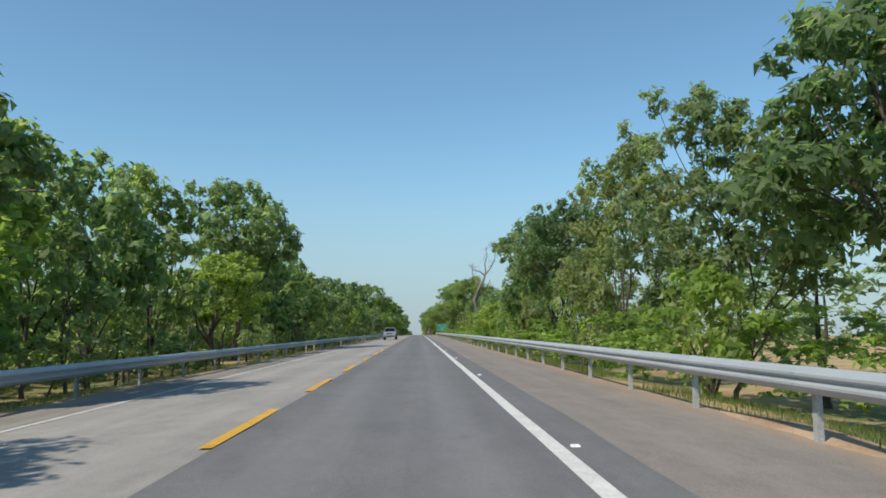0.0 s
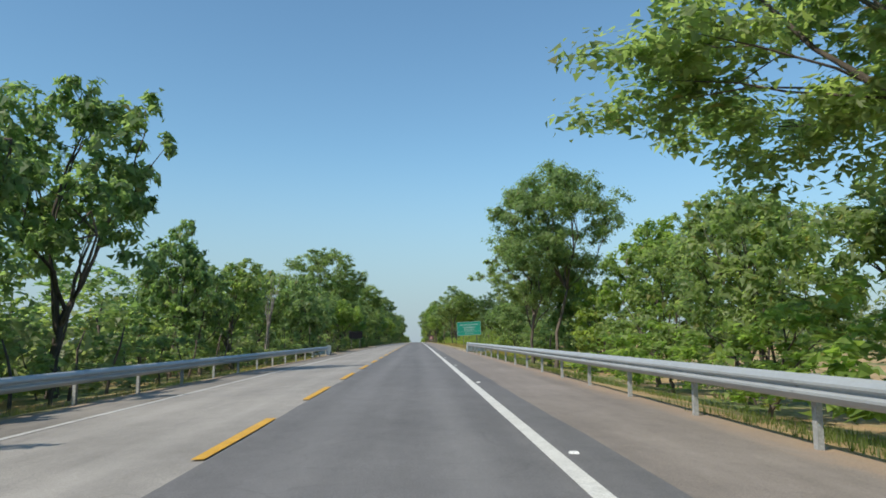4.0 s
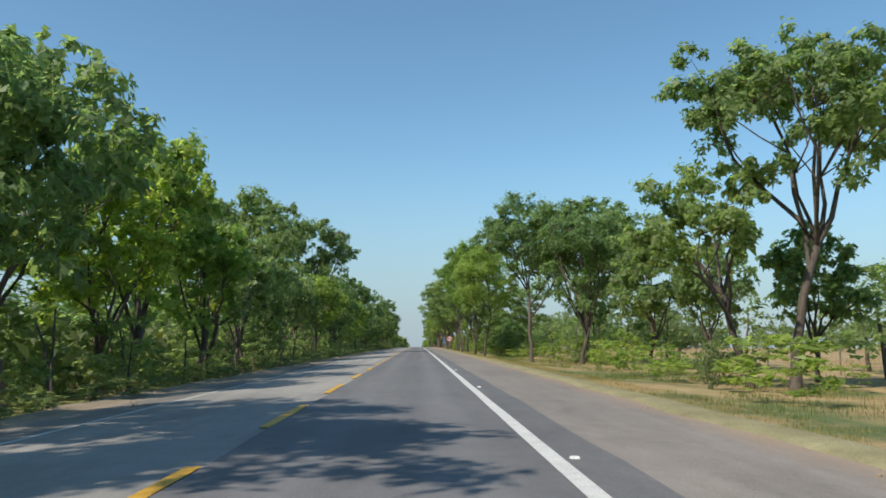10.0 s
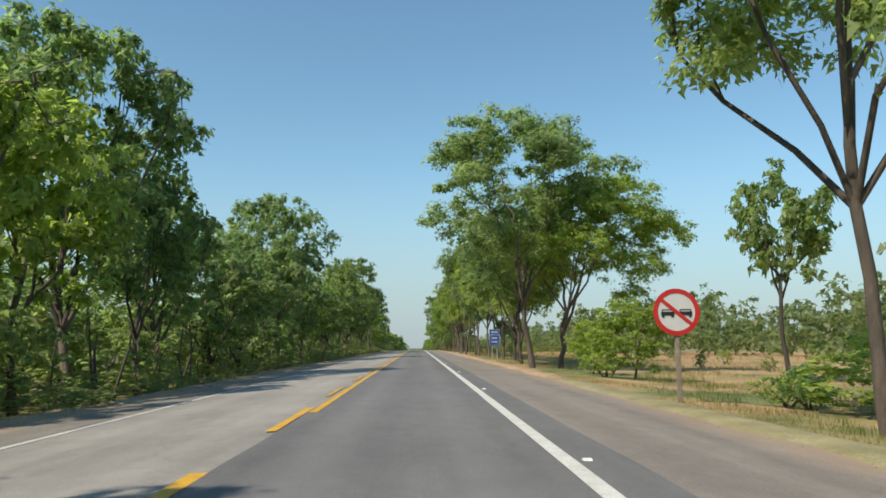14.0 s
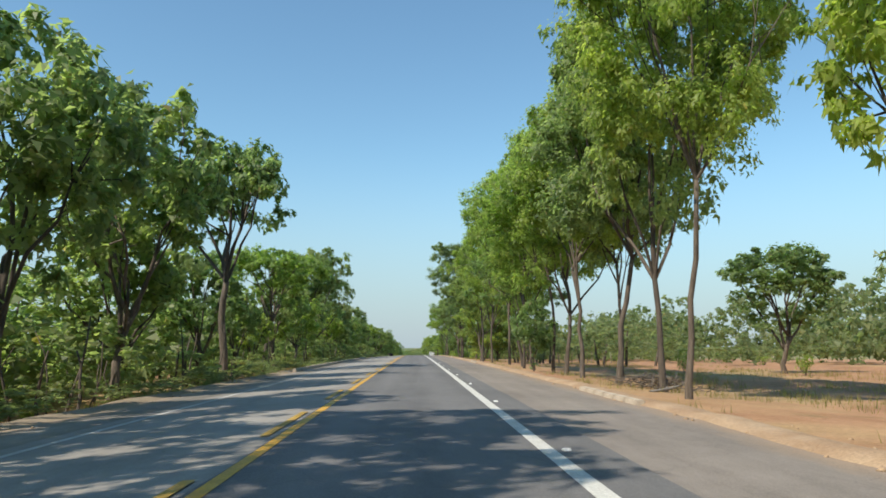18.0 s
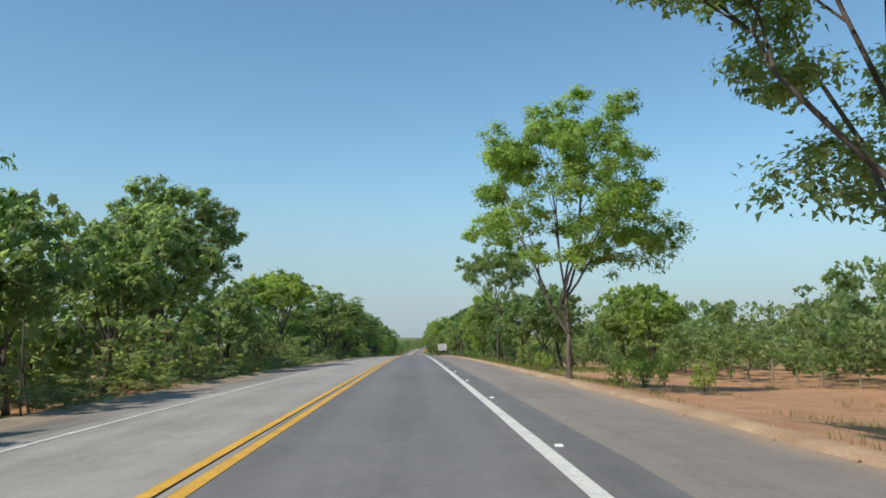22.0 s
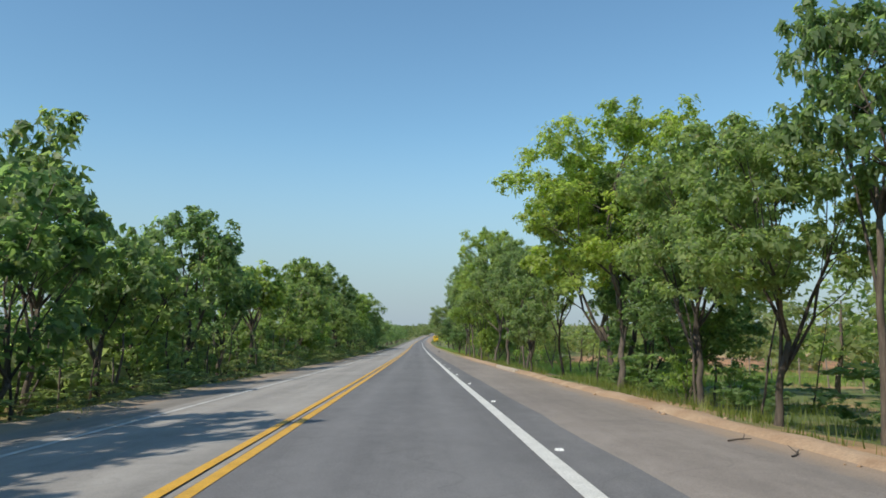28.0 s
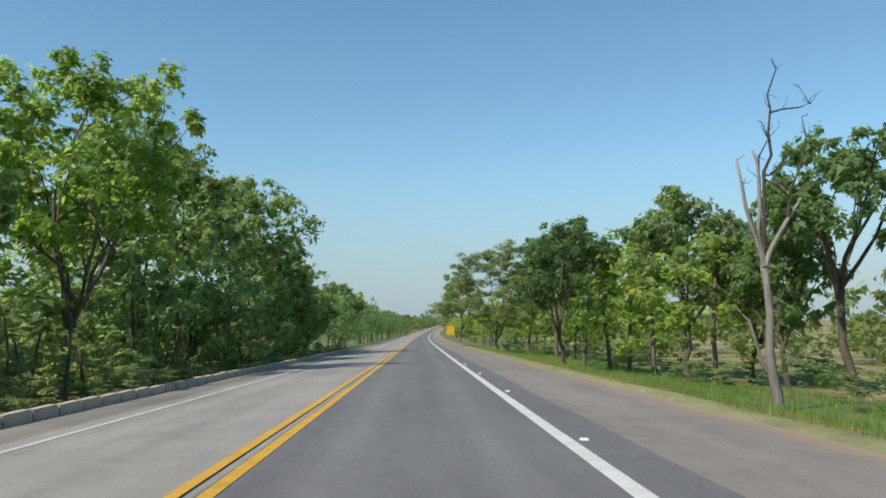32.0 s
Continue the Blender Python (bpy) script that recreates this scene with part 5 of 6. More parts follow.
thicket("undergrowth", row(-12, 1100, 4.5, -12.5, -9.8, 0.8, 1.9, 1.5, 2.6), "olive", "leafy undergrowth along the verge", "low")
thicket("woodland", row(150, 200, 5.0, 12, 18, 3.0, 4.6, 3.2, 4.5), "olive", "low trees behind the end of the guard rail")
thicket("woodland", row(176, 207, 2.6, 9.8, 14, 3.2, 5.0, 3.0, 4.2), "green", "young trees crowded behind the end of the guard rail")
thicket("undergrowth", row(1024, 1130, 2.2, 11, 20, 0.9, 2.4, 1.6, 2.8), "green", "scrub at the edge of the lush grass", "low")
thicket("undergrowth", row(160, 205, 3.0, 8.5, 14, 0.8, 1.8, 1.6, 2.6), "bright", "light green bushes behind the guard rail end", "low")
thicket("undergrowth", row(-8, 165, 2.4, 7.2, 11, 1.6, 3.2, 2.2, 3.6), "bright", "light green bushes behind the guard rail", "low")
thicket("undergrowth", row(206, 340, 2.4, 8.6, 14, 0.7, 2.0, 1.5, 2.8) + row(340, 470, 2.4, 8.8, 15, 0.8, 2.4, 1.6, 3.0), "bright", "light green bushes along the verge", "low")


def saplings(y0, y1, step, lo, hi, label):
    """Slim stems standing close under the crowns, past counting."""
    verts, faces = [], []
    y = y0
    while y < y1:
        x = fill.uniform(lo, hi)
        foot = Vector((x, y, surf(x, y) - 0.2))
        head = foot + Vector((fill.uniform(-0.7, 0.7), fill.uniform(-0.7, 0.7), fill.uniform(1.8, 3.6)))
        r = fill.uniform(0.03, 0.08)
        tube(verts, faces, bent(fill, foot, head, 4, 0.12), [r, r * 0.9, r * 0.75, r * 0.6, r * 0.4], 5)
        y += step * fill.uniform(0.3, 1.7)
    return tagged(new("stems", mesh_object("stems", verts, faces, BARK, True)), label, "woodland", kind="stuff")


saplings(-10, 1100, 1.5, -14.0, -10.4, "slim dark trunks crowded beneath the trees")
saplings(760, 985, 2.6, 8.5, 14.0, "slim trunks among the verge trees")
thicket("undergrowth", row(776, 938, 2.1, 8.6, 15, 0.8, 2.6, 1.6, 3.0) + row(972, 1020, 2.6, 8.8, 15, 0.5, 1.5, 1.4, 2.4), "green", "light green bushes among the verge trees", "low")
for y0, y1, lo, hi, step, tall in ((205, 470, 9, 16, 8.0, 1.4), (470, 735, 12, 30, 12.0, 1.2), (735, 1040, 8.8, 16, 3.8, 1.6)):
    y = y0
    while y < y1:
        tree("shrub", fill.uniform(lo, hi), y, tall * fill.uniform(0.6, 1.3), tall * fill.uniform(0.9, 1.4), fill.choice(("green", "bright", "olive", "bright")))
        y += step * fill.uniform(0.5, 1.5)


thicket("undergrowth", row(300, 1110, 2.2, -9.6, -8.1, 0.35, 0.9, 1.2, 2.0), "olive", "weeds and low leaves at the far shoulder's edge", "low")
thicket("woodland", row(0, 1100, 6.0, -24, -18, 5.0, 8.0, 5.5, 7.5), "green", "deep woodland behind the verge trees")
thicket("woodland", row(300, 350, 4.0, 16, 26, 3.4, 5.0, 3.4, 4.6), "green", "low trees beyond the dry verge")
thicket("woodland", row(430, 470, 3.6, 12, 22, 3.4, 5.6, 3.4, 4.8), "green", "low trees behind the tall trunks")
thicket("woodland", row(640, 680, 3.6, 13, 22, 3.0, 4.6, 3.2, 4.4), "olive", "dusty low trees at the edge of the red field")
thicket("woodland", row(738, 800, 0.9, 17.5, 34, 3.0, 6.2, 2.2, 3.8), "green", "belt of scrub behind the red field", "low")
thicket("undergrowth", row(640, 770, 1.6, 24, 40, 1.6, 3.6, 2.2, 3.6), "olive", "dusty scrub beyond the fence", "low")
thicket("woodland", row(872, 912, 3.0, 13, 22, 4.5, 6.8, 4, 5.6), "green", "trees crowded behind the white board")


def far_woods(name, seed, y0, y1, step, place, tall, label, per=16, leaf=1.15, spread=6):
    """A distant belt of trees, too far to count, as one sheet of clumps and leaves."""
    rnd = random.Random(seed)
    rng = np.random.default_rng(seed)
    centres, radii = [], []
    y = y0
    while y < y1:
        x = place(y) + bend(y) + rnd.uniform(-spread, spread)
        h = tall * rnd.uniform(0.6, 1.15)
        z = surf(x, y)
        for i in range(11):
            centres.append((x + rnd.gauss(0, 1.6), y + rnd.gauss(0, 1.6), z + h * rnd.uniform(0.12, 0.95)))
            radii.append(rnd.uniform(0.8, 1.7))
        y += step * rnd.uniform(0.5, 1.5)
    v, f = leaf_cloud(rng, centres, radii, per, leaf, leaf * 0.72)
    ob = new(name, quads_mesh(name, v, f, LEAF["olive"]))
    return tagged(ob, label, "woodland", kind="stuff")


far_woods("far_woods", 3, 150, 640, 2.6, lambda y: 80 + 15 * math.sin(y * 0.02), 6.5, "distant belt of trees beyond the dry field", 30, 0.72, 15)
far_woods("far_woods", 4, 480, 800, 1.2, lambda y: 50 + 8 * math.sin(y * 0.05), 9.0, "scrubby belt of trees behind the red soil", 30, 0.72, 15)
far_woods("far_woods", 5, 720, 1150, 2.2, lambda y: 38 + 7 * math.sin(y * 0.06), 6.5, "scrubby woodland set back from the road", 30, 0.72, 15)
far_woods("far_woods", 6, -50, 1500, 7.0, lambda y: -34 + 5 * math.sin(y * 0.04), 7.0, "woodland behind the roadside trees", 16, 1.15, 9)
far_woods("undergrowth", 9, -12, 1110, 2.0, lambda y: -18.5, 3.2, "dense low growth deep beneath the trees", 16, 0.7, 2.6)
far_woods("far_woods", 7, 1400, 2300, 5.0, lambda y: 14 + 3 * math.sin(y * 0.3), 9.0, "distant roadside trees")
far_woods("far_woods", 8, 1400, 2300, 5.0, lambda y: -15 + 3 * math.sin(y * 0.3), 9.0, "distant roadside trees")


# ---- verge: sandy edge, kerbs, grass ----
def berm(name, x0, x1, y0, y1, high, label, mat=SAND, seed=1):
    """A low uneven bank of soil along the edge of the shoulder."""
    verts, faces = [], []
    n, m = int((y1 - y0) / 0.8), 6
    for i in range(n + 1):
        y = y0 + (y1 - y0) * i / n
        shift = 0.24 * noise.noise((y * 0.25, seed, 0)) + 0.13 * noise.noise((y * 1.1, seed, 4))
        for j in range(m + 1):
            t = j / m
            x = x0 + (x1 - x0) * t + shift * (1 - 0.3 * t)
            lump = 1 + 0.6 * noise.noise((x * 1.3, y * 0.7, seed + 2.0))
            fade = min(1.0, (y - y0) / 4, (y1 - y) / 4)
            verts.append((x, y, surf(x, y) + 0.012 + (high * math.sin(math.pi * min(1, t * 1.15)) ** 0.8 * lump * fade if 0 < j < m else -0.03)))
    w = m + 1
    for i in range(n):
        for j in range(m):
            faces.append((i * w + j, i * w + j + 1, (i + 1) * w + j + 1, (i + 1) * w + j))
    return tagged(new(name, mesh_object(name, verts, faces, mat, True)), label, "verge", kind="structure")


berm("verge_bank", 5.0, 6.1, 7.8, 12.6, 0.16, "mound of reddish soil under the guard rail", SAND, 3)
berm("verge_bank", 5.05, 6.1, 476, 985, 0.09, "sandy bank of washed-up soil along the shoulder")
berm("verge_bank", 5.0, 6.3, 206, 478, 0.05, "dry grassy edge of the shoulder", surface("dry_verge", (0.22, 0.19, 0.09), (0.36, 0.32, 0.17), 0.9, 22.0, 0.95, 0, None, 0.8, 0.04), 5)
berm("verge_bank", 5.0, 6.4, 984, 1130, 0.06, "low grassy edge of the shoulder", surface("green_verge", (0.17, 0.18, 0.07), (0.32, 0.31, 0.14), 0.9, 22.0, 0.95, 0, None, 0.8, 0.04), 8)
berm("verge_bank", -8.6, -7.2, 190, 1100, 0.12, "dusty bank beyond the far shoulder", surface("dusty_verge", (0.20, 0.155, 0.105), (0.33, 0.26, 0.18), 0.8, 22.0, 0.95, 0, None, 0.7, 0.03), 11)


def grit(name, seed, count, x0, x1, y0, y1, big, mat, label):
    """Stones and clods lying about, past counting."""
    rng = np.random.default_rng(seed)
    x = x0 + (x1 - x0) * rng.beta(1.6, 2.2, count)
    y = rng.uniform(y0, y1, count)
    size = big * rng.uniform(0.25, 1.0, count) ** 2
    form = np.array(((1, 0, 0), (0, 1, 0), (-1, 0, 0), (0, -1, 0), (0, 0, 0.7), (0, 0, -0.5)))
    tri = np.array(((0, 1, 4), (1, 2, 4), (2, 3, 4), (3, 0, 4), (1, 0, 5), (2, 1, 5), (3, 2, 5), (0, 3, 5)))
    foot = np.array([(a, c, surf(a, c) + 0.03 * s) for a, c, s in zip(x, y, size)])
    v = foot[:, None, :] + form[None] * size[:, None, None] * rng.uniform(0.6, 1.3, (count, 6, 1))
    f = (np.arange(count)[:, None, None] * 6 + tri[None]).reshape(-1, 3)
    return tagged(new(name, quads_mesh(name, v.reshape(-1, 3), f, mat)), label, "stones", kind="stuff")


grit("stones", 31, 3600, 4.75, 6.6, 476, 985, 0.07, SAND, "sandy clods and stones along the shoulder edge")
grit("stones", 32, 1500, 4.7, 6.4, 200, 476, 0.04, SAND, "small stones along the shoulder edge")
grit("stones", 34, 900, 4.7, 7.5, 196, 216, 0.07, KERB_MAT, "grey gravel about the end of the guard rail")
grit("stones", 33, 2500, -8.8, -6.6, 190, 1100, 0.06, SAND, "stones on the far shoulder edge")


def kerb_piece(length):
    bm = bmesh.new()
    box(bm, 0.04, length / 2, 0.10, 0.26, length, 0.34, 0.03)
    for v in bm.verts:
        if v.co.z > 0.2:
            v.co.x = v.co.x * 0.8 + 0.015
    me = bpy.data.meshes.new("kerb_stone")
    bm.to_mesh(me)
    bm.free()
    me.materials.append(KERB_MAT)
    return me


KERB_STONE = kerb_piece(0.98)
for y0, count in ((540, 8), (553, 5), (593, 6), (640, 4), (679, 4), (693, 3), (934, 9)):
    kerb = tagged(new("kerb"), "pale concrete kerb half buried in sandy soil", "kerb", "kerbs along the shoulder")
    kerb.location = (5.02, y0, surf(5.02, y0))
    for k in range(count):
        y = y0 + k
        ob = new("kerb_stone", KERB_STONE)
        ob.parent = kerb
        ob.location = (fill.uniform(-0.012, 0.012), k, surf(5.02, y) - surf(5.02, y0) + fill.uniform(-0.02, 0.015) - 0.15)
for y0, count in ((622, 64), (1030, 68)):
    kerb = tagged(new("kerb"), "low grey concrete kerb at the edge of the far shoulder", "kerb", "kerbs along the shoulder")
    kerb.location = (-7.05, y0, surf(-7.05, y0))
    for k in range(count):
        ob = new("kerb_stone", KERB_STONE)
        ob.parent = kerb
        ob.location = (fill.uniform(-0.012, 0.012), k, surf(-7.05, y0 + k) - surf(-7.05, y0) + fill.uniform(-0.02, 0.015) - 0.07)


def grass(name, seed, count, x0, x1, y0, y1, tall, material, label, patch=0.0):
    """Blades in tufts, past counting."""
    rng = np.random.default_rng(seed)
    rnd = random.Random(seed)
    spots = []
    while len(spots) < count:
        x, y = rnd.uniform(x0, x1), rnd.uniform(y0, y1)
        if noise.noise((x * 0.3, y * 0.12, seed)) < patch:
            continue
        spots.append((x + bend(y), y, surf(x + bend(y), y)))
    base = np.repeat(np.array(spots), 4, axis=0)
    n = len(base)
    base[:, :2] += rng.normal(scale=0.10, size=(n, 2))
    h = tall * rng.uniform(0.3, 1.1, n)
    a = rng.uniform(0, 6.283, n)
    wide = 0.014 + 0.035 * h
    lean = h * rng.uniform(0.1, 0.7, n)
    side = np.stack((np.cos(a), np.sin(a), np.zeros(n)), axis=1) * wide[:, None] / 2
    fwd = np.stack((-np.sin(a), np.cos(a), np.zeros(n)), axis=1) * lean[:, None]
    tip = base + fwd + np.stack((np.zeros(n), np.zeros(n), h), axis=1)
    low = base - np.array((0, 0, 0.03))
    v = np.stack((low - side, low + side, tip), axis=1).reshape(-1, 3)
    ob = new(name, quads_mesh(name, v, np.arange(n * 3).reshape(-1, 3), material))
    return tagged(ob, label, "grass", kind="stuff")


grass("grass", 1, 14000, 5.3, 7.4, 203, 480, 0.10, GRASS_DRY, "short dry grass along the shoulder", -0.25)
grass("grass", 2, 13000, 6.8, 14.0, 205, 480, 0.17, GRASS_GREEN, "tall green grass on the verge", -0.05)
grass("grass", 3, 7000, 10, 45, 220, 620, 0.40, GRASS_DRY, "dry straw-coloured grass in the field", 0.0)
grass("grass", 4, 9000, 6.2, 24, 480, 745, 0.26, GRASS_DRY, "sparse dry grass on red soil", 0.08)
grass("grass", 5, 9000, 6.2, 13, 740, 1030, 0.20, GRASS_GREEN, "patchy green grass beneath the trees", 0.0)
grass("grass", 11, 9000, 6.4, 16, 760, 1026, 0.42, GRASS_GREEN, "long green grass among the verge trees", -0.1)
grass("grass", 13, 7000, 9.5, 30, 936, 990, 0.5, GRASS_LUSH, "tall sunlit grass in the clearing", -0.2)
grass("grass", 12, 5000, 6.6, 12, 198, 300, 0.5, GRASS_DRY, "tall dry weeds on the verge", 0.0)
grass("grass", 6, 13000, 6.0, 15, 1022, 1130, 0.24, GRASS_LUSH, "lush green grass on the verge", -0.35)
grass("grass", 7, 5000, 5.2, 7.0, 985, 1130, 0.15, GRASS_DRY, "short pale grass beside the shoulder", -0.4)
grass("grass", 8, 8000, 5.3, 8.5, -10, 205, 0.20, GRASS_GREEN, "unmown grass under the guard rail", -0.1)
grass("grass", 9, 9000, -10.5, -7.6, -10, 1100, 0.24, GRASS_GREEN, "patchy grass by the far shoulder", 0.0)
grass("grass", 10, 7000, -9.6, -7.4, -10, 1100, 0.22, GRASS_DRY, "dry grass by the far shoulder", 0.0)


# ---- signs ----
def lettering(text, size, x, z, material, parent, font_scale=1.0, name="lettering"):
    cu = bpy.data.curves.new("lettering", "FONT")
    cu.body, cu.size, cu.align_x, cu.extrude = text, size, "CENTER", 0.002
    cu.space_character = 1.12
    cu.offset = 0.0
    tmp = bpy.data.objects.new("lettering", cu)
    scene.collection.objects.link(tmp)
    me = bpy.data.meshes.new_from_object(tmp.evaluated_get(bpy.context.evaluated_depsgraph_get()))
    bpy.data.objects.remove(tmp)
    me.materials.clear()
    me.materials.append(material)
    ob = new(name, me)
    ob.parent = parent
    ob.matrix_local = pose(x, -0.024, z, 90, 0, 0) @ Matrix.Diagonal((font_scale, 1, 1, 1))
    return ob


def rounded_plate(w, h, r, t, cz, y=0.0):
    """An upright plate with rounded corners, facing -y."""
    bm = bmesh.new()
    pts = []
    for cx, cy, a0 in ((w / 2 - r, h / 2 - r, 0), (-w / 2 + r, h / 2 - r, 90), (-w / 2 + r, -h / 2 + r, 180), (w / 2 - r, -h / 2 + r, 270)):
        for k in range(5):
            a = radians(a0 + 22.5 * k)
            pts.append((cx + r * math.cos(a), cy + r * math.sin(a)))
    f = bm.faces.new([bm.verts.new((px, y, cz + pz)) for px, pz in pts])
    out = bmesh.ops.extrude_face_region(bm, geom=[f])
    bmesh.ops.translate(bm, verts=[v for v in out["geom"] if isinstance(v, bmesh.types.BMVert)], vec=(0, t, 0))
    bmesh.ops.recalc_face_normals(bm, faces=list(bm.faces))
    return bm


def border(w, h, inset, band, cz, y):
    """A thin frame line on a plate."""
    bm = bmesh.new()
    for cx, cy, sx, sz in ((0, h / 2 - inset, w - 2 * inset, band), (0, -h / 2 + inset, w - 2 * inset, band), (w / 2 - inset, 0, band, h - 2 * inset - band), (-w / 2 + inset, 0, band, h - 2 * inset - band)):
        box(bm, cx, y, cz + cy, sx, 0.006, sz)
    return bm


def sign_posts(thing, xs, top, mat, thick=0.09):
    for px in xs:
        bm = bmesh.new()
        box(bm, px, 0.075, (top - 0.5) / 2, thick, thick, top + 0.5, 0.008)
        part("post", bm, mat, thing)


def board_sign(name, x, y, w, h, cz, face, rim, label, category, tilt=0.0, post_mat=DARK_STEEL, posts=(-0.32, 0.32), turn_z=0.0):
    """A board on two posts; cz is the height of its middle over the road."""
    thing = tagged(new(name), label, category)
    base = surf(x, y)
    thing.matrix_world = pose(x, y, base, 0, tilt, turn_z)
    mid = cz + road_z(y) - base
    panel = part("panel", rounded_plate(w, h, 0.05, 0.03, mid, -0.015), face, thing)
    if rim:
        part("rim", border(w, h, 0.035, 0.022, mid, -0.017), rim, panel, "thin light edge line")
    sign_posts(thing, [w * p for p in posts], mid + h * 0.42, post_mat)
    for pz in (-0.3, 0.3):
        bm = bmesh.new()
        box(bm, 0, 0.03, mid + h * pz, w * 0.92, 0.03, 0.05)
        part("brace", bm, DARK_STEEL, thing)
    return panel, mid


sign, mid = board_sign("direction_sign", 8.03, 241.2, 3.5, 1.98, 2.62, SIGN_GREEN, SIGN_WHITE, "green direction sign with white letters on two dark posts", "road sign", -3.5, posts=(-0.25, 0.3))
lettering("Estrela do Norte", 0.34, 0.02, mid + 0.46, SIGN_WHITE, sign, 1.0)
lettering("Mutunópolis", 0.34, 0.02, mid + 0.09, SIGN_WHITE, sign, 1.0)
lettering("RETORNO", 0.33, 0.02, mid - 0.29, SIGN_WHITE, sign, 0.86)
lettering("A 1 km", 0.34, 0.0, mid - 0.80, SIGN_WHITE, sign, 1.0)
bm = bmesh.new()
box(bm, 0, -0.017, mid - 0.44, 3.4, 0.006, 0.022)
part("dividing_line", bm, SIGN_WHITE, sign)

sign, mid = board_sign("warning_board", 7.08, 898.0, 2.25, 1.66, 2.20, SIGN_WHITE, SIGN_BACK, "white board with black letters on slim posts", "road sign", -2.5, posts=(-0.36, 0.36))
for text, dz in (("RESPEITE  O", 0.34), ("LIMITE DE", -0.10), ("VELOCIDADE", -0.55)):
    lettering(text, 0.30, 0.0, mid + dz, SIGN_BLACK, sign, 0.98)

# the other way's boards, seen from behind
board_sign("sign_back", -10.4, 895.0, 2.45, 1.66, 1.55, SIGN_BACK, None, "dark back of a road board facing the other way", "road sign", 0.5)
board_sign("sign_back", -10.3, 261.0, 2.3, 1.35, 1.75, SIGN_BACK, None, "dark back of a small road board facing the other way", "road sign", 0.0)


def disc(radius, y, cz, t, inner=0.0, seg=40):
    bm = bmesh.new()
    outer = [bm.verts.new((radius * math.cos(a), y, cz + radius * math.sin(a))) for a in np.linspace(0, 2 * math.pi, seg, endpoint=False)]
    if inner:
        ring = [bm.verts.new((inner * math.cos(a), y, cz + inner * math.sin(a))) for a in np.linspace(0, 2 * math.pi, seg, endpoint=False)]
        faces = [bm.faces.new((outer[i], outer[(i + 1) % seg], ring[(i + 1) % seg], ring[i])) for i in range(seg)]
    else:
        faces = [bm.faces.new(outer)]
    out = bmesh.ops.extrude_face_region(bm, geom=faces)
    bmesh.ops.translate(bm, verts=[v for v in out["geom"] if isinstance(v, bmesh.types.BMVert)], vec=(0, t, 0))
    bmesh.ops.recalc_face_normals(bm, faces=list(bm.faces))
    return bm


def no_overtaking(x, y, cz):
    thing = tagged(new("no_overtaking_sign"), "round red-rimmed white sign with two cars struck through", "road sign")
    base = surf(x, y)
    thing.matrix_world = pose(x, y, base, 0, -1, 0)
    mid = cz + road_z(y) - base
    part("panel", disc(0.54, 0.0, mid, 0.02), SIGN_WHITE, thing)
    part("rim", disc(0.55, -0.008, mid, 0.006, 0.44), SIGN_RED, thing, "broad red rim")
    bm = bmesh.new()
    box(bm, 0, 0, 0, 0.98, 0.006, 0.085)
    bmesh.ops.transform(bm, matrix=pose(0, -0.014, mid, 0, 40, 0), verts=list(bm.verts))
    part("slash", bm, SIGN_RED, thing)
    for cx in (-0.21, 0.21):
        bm = bmesh.new()
        box(bm, cx, -0.006, mid - 0.035, 0.31, 0.006, 0.09, 0.0)
        box(bm, cx, -0.006, mid + 0.055, 0.27, 0.006, 0.02)
        for px in (-0.125, 0.125):
            box(bm, cx + px, -0.006, mid + 0.02, 0.02, 0.006, 0.07)
        for px in (-0.11, 0.11):
            box(bm, cx + px, -0.006, mid - 0.10, 0.06, 0.006, 0.05)
        part("car_symbol", bm, SIGN_BLACK, thing, "black car seen from behind")
    bm = bmesh.new()
    box(bm, 0, 0.07, (mid - 0.5) / 2, 0.10, 0.10, mid + 0.5 + 0.5, 0.01)
    part("post", bm, WOOD_GREY, thing, "weathered wooden post")


no_overtaking(6.25, 465.8, 1.98)

# small blue service sign: two panels, one above the other
sign = tagged(new("service_sign"), "small blue sign of two panels on slim posts", "road sign")
base_z = surf(7.1, 518.0)
sign.matrix_world = pose(7.1, 518.0, base_z)
for dz, hh in ((2.75 - 0.29, 0.52), (1.95 - 0.22, 0.98)):
    part("panel", rounded_plate(0.95, hh, 0.04, 0.02, dz, -0.012), SIGN_BLUE, sign)
    part("rim", border(0.95, hh, 0.025, 0.018, dz, -0.015), SIGN_WHITE, sign, "thin white edge line")
for dz, ww in ((2.46, 0.6), (1.92, 0.5), (1.58, 0.55)):
    bm = bmesh.new()
    for k in range(4):
        box(bm, -ww / 2 + ww * (k + 0.5) / 4, -0.015, dz, ww / 4 * 0.7, 0.005, 0.13)
    part("writing_bar", bm, SIGN_WHITE, sign)
sign_posts(sign, (-0.2, 0.25), 2.6, POST_STEEL, 0.06)

sign, mid = board_sign("hazard_board", 7.2 + bend(1222.0), 1222.0, 2.1, 2.5, 1.9, SIGN_YELLOW, SIGN_BLACK, "yellow hazard board where the road begins to bend", "road sign", 0.0)


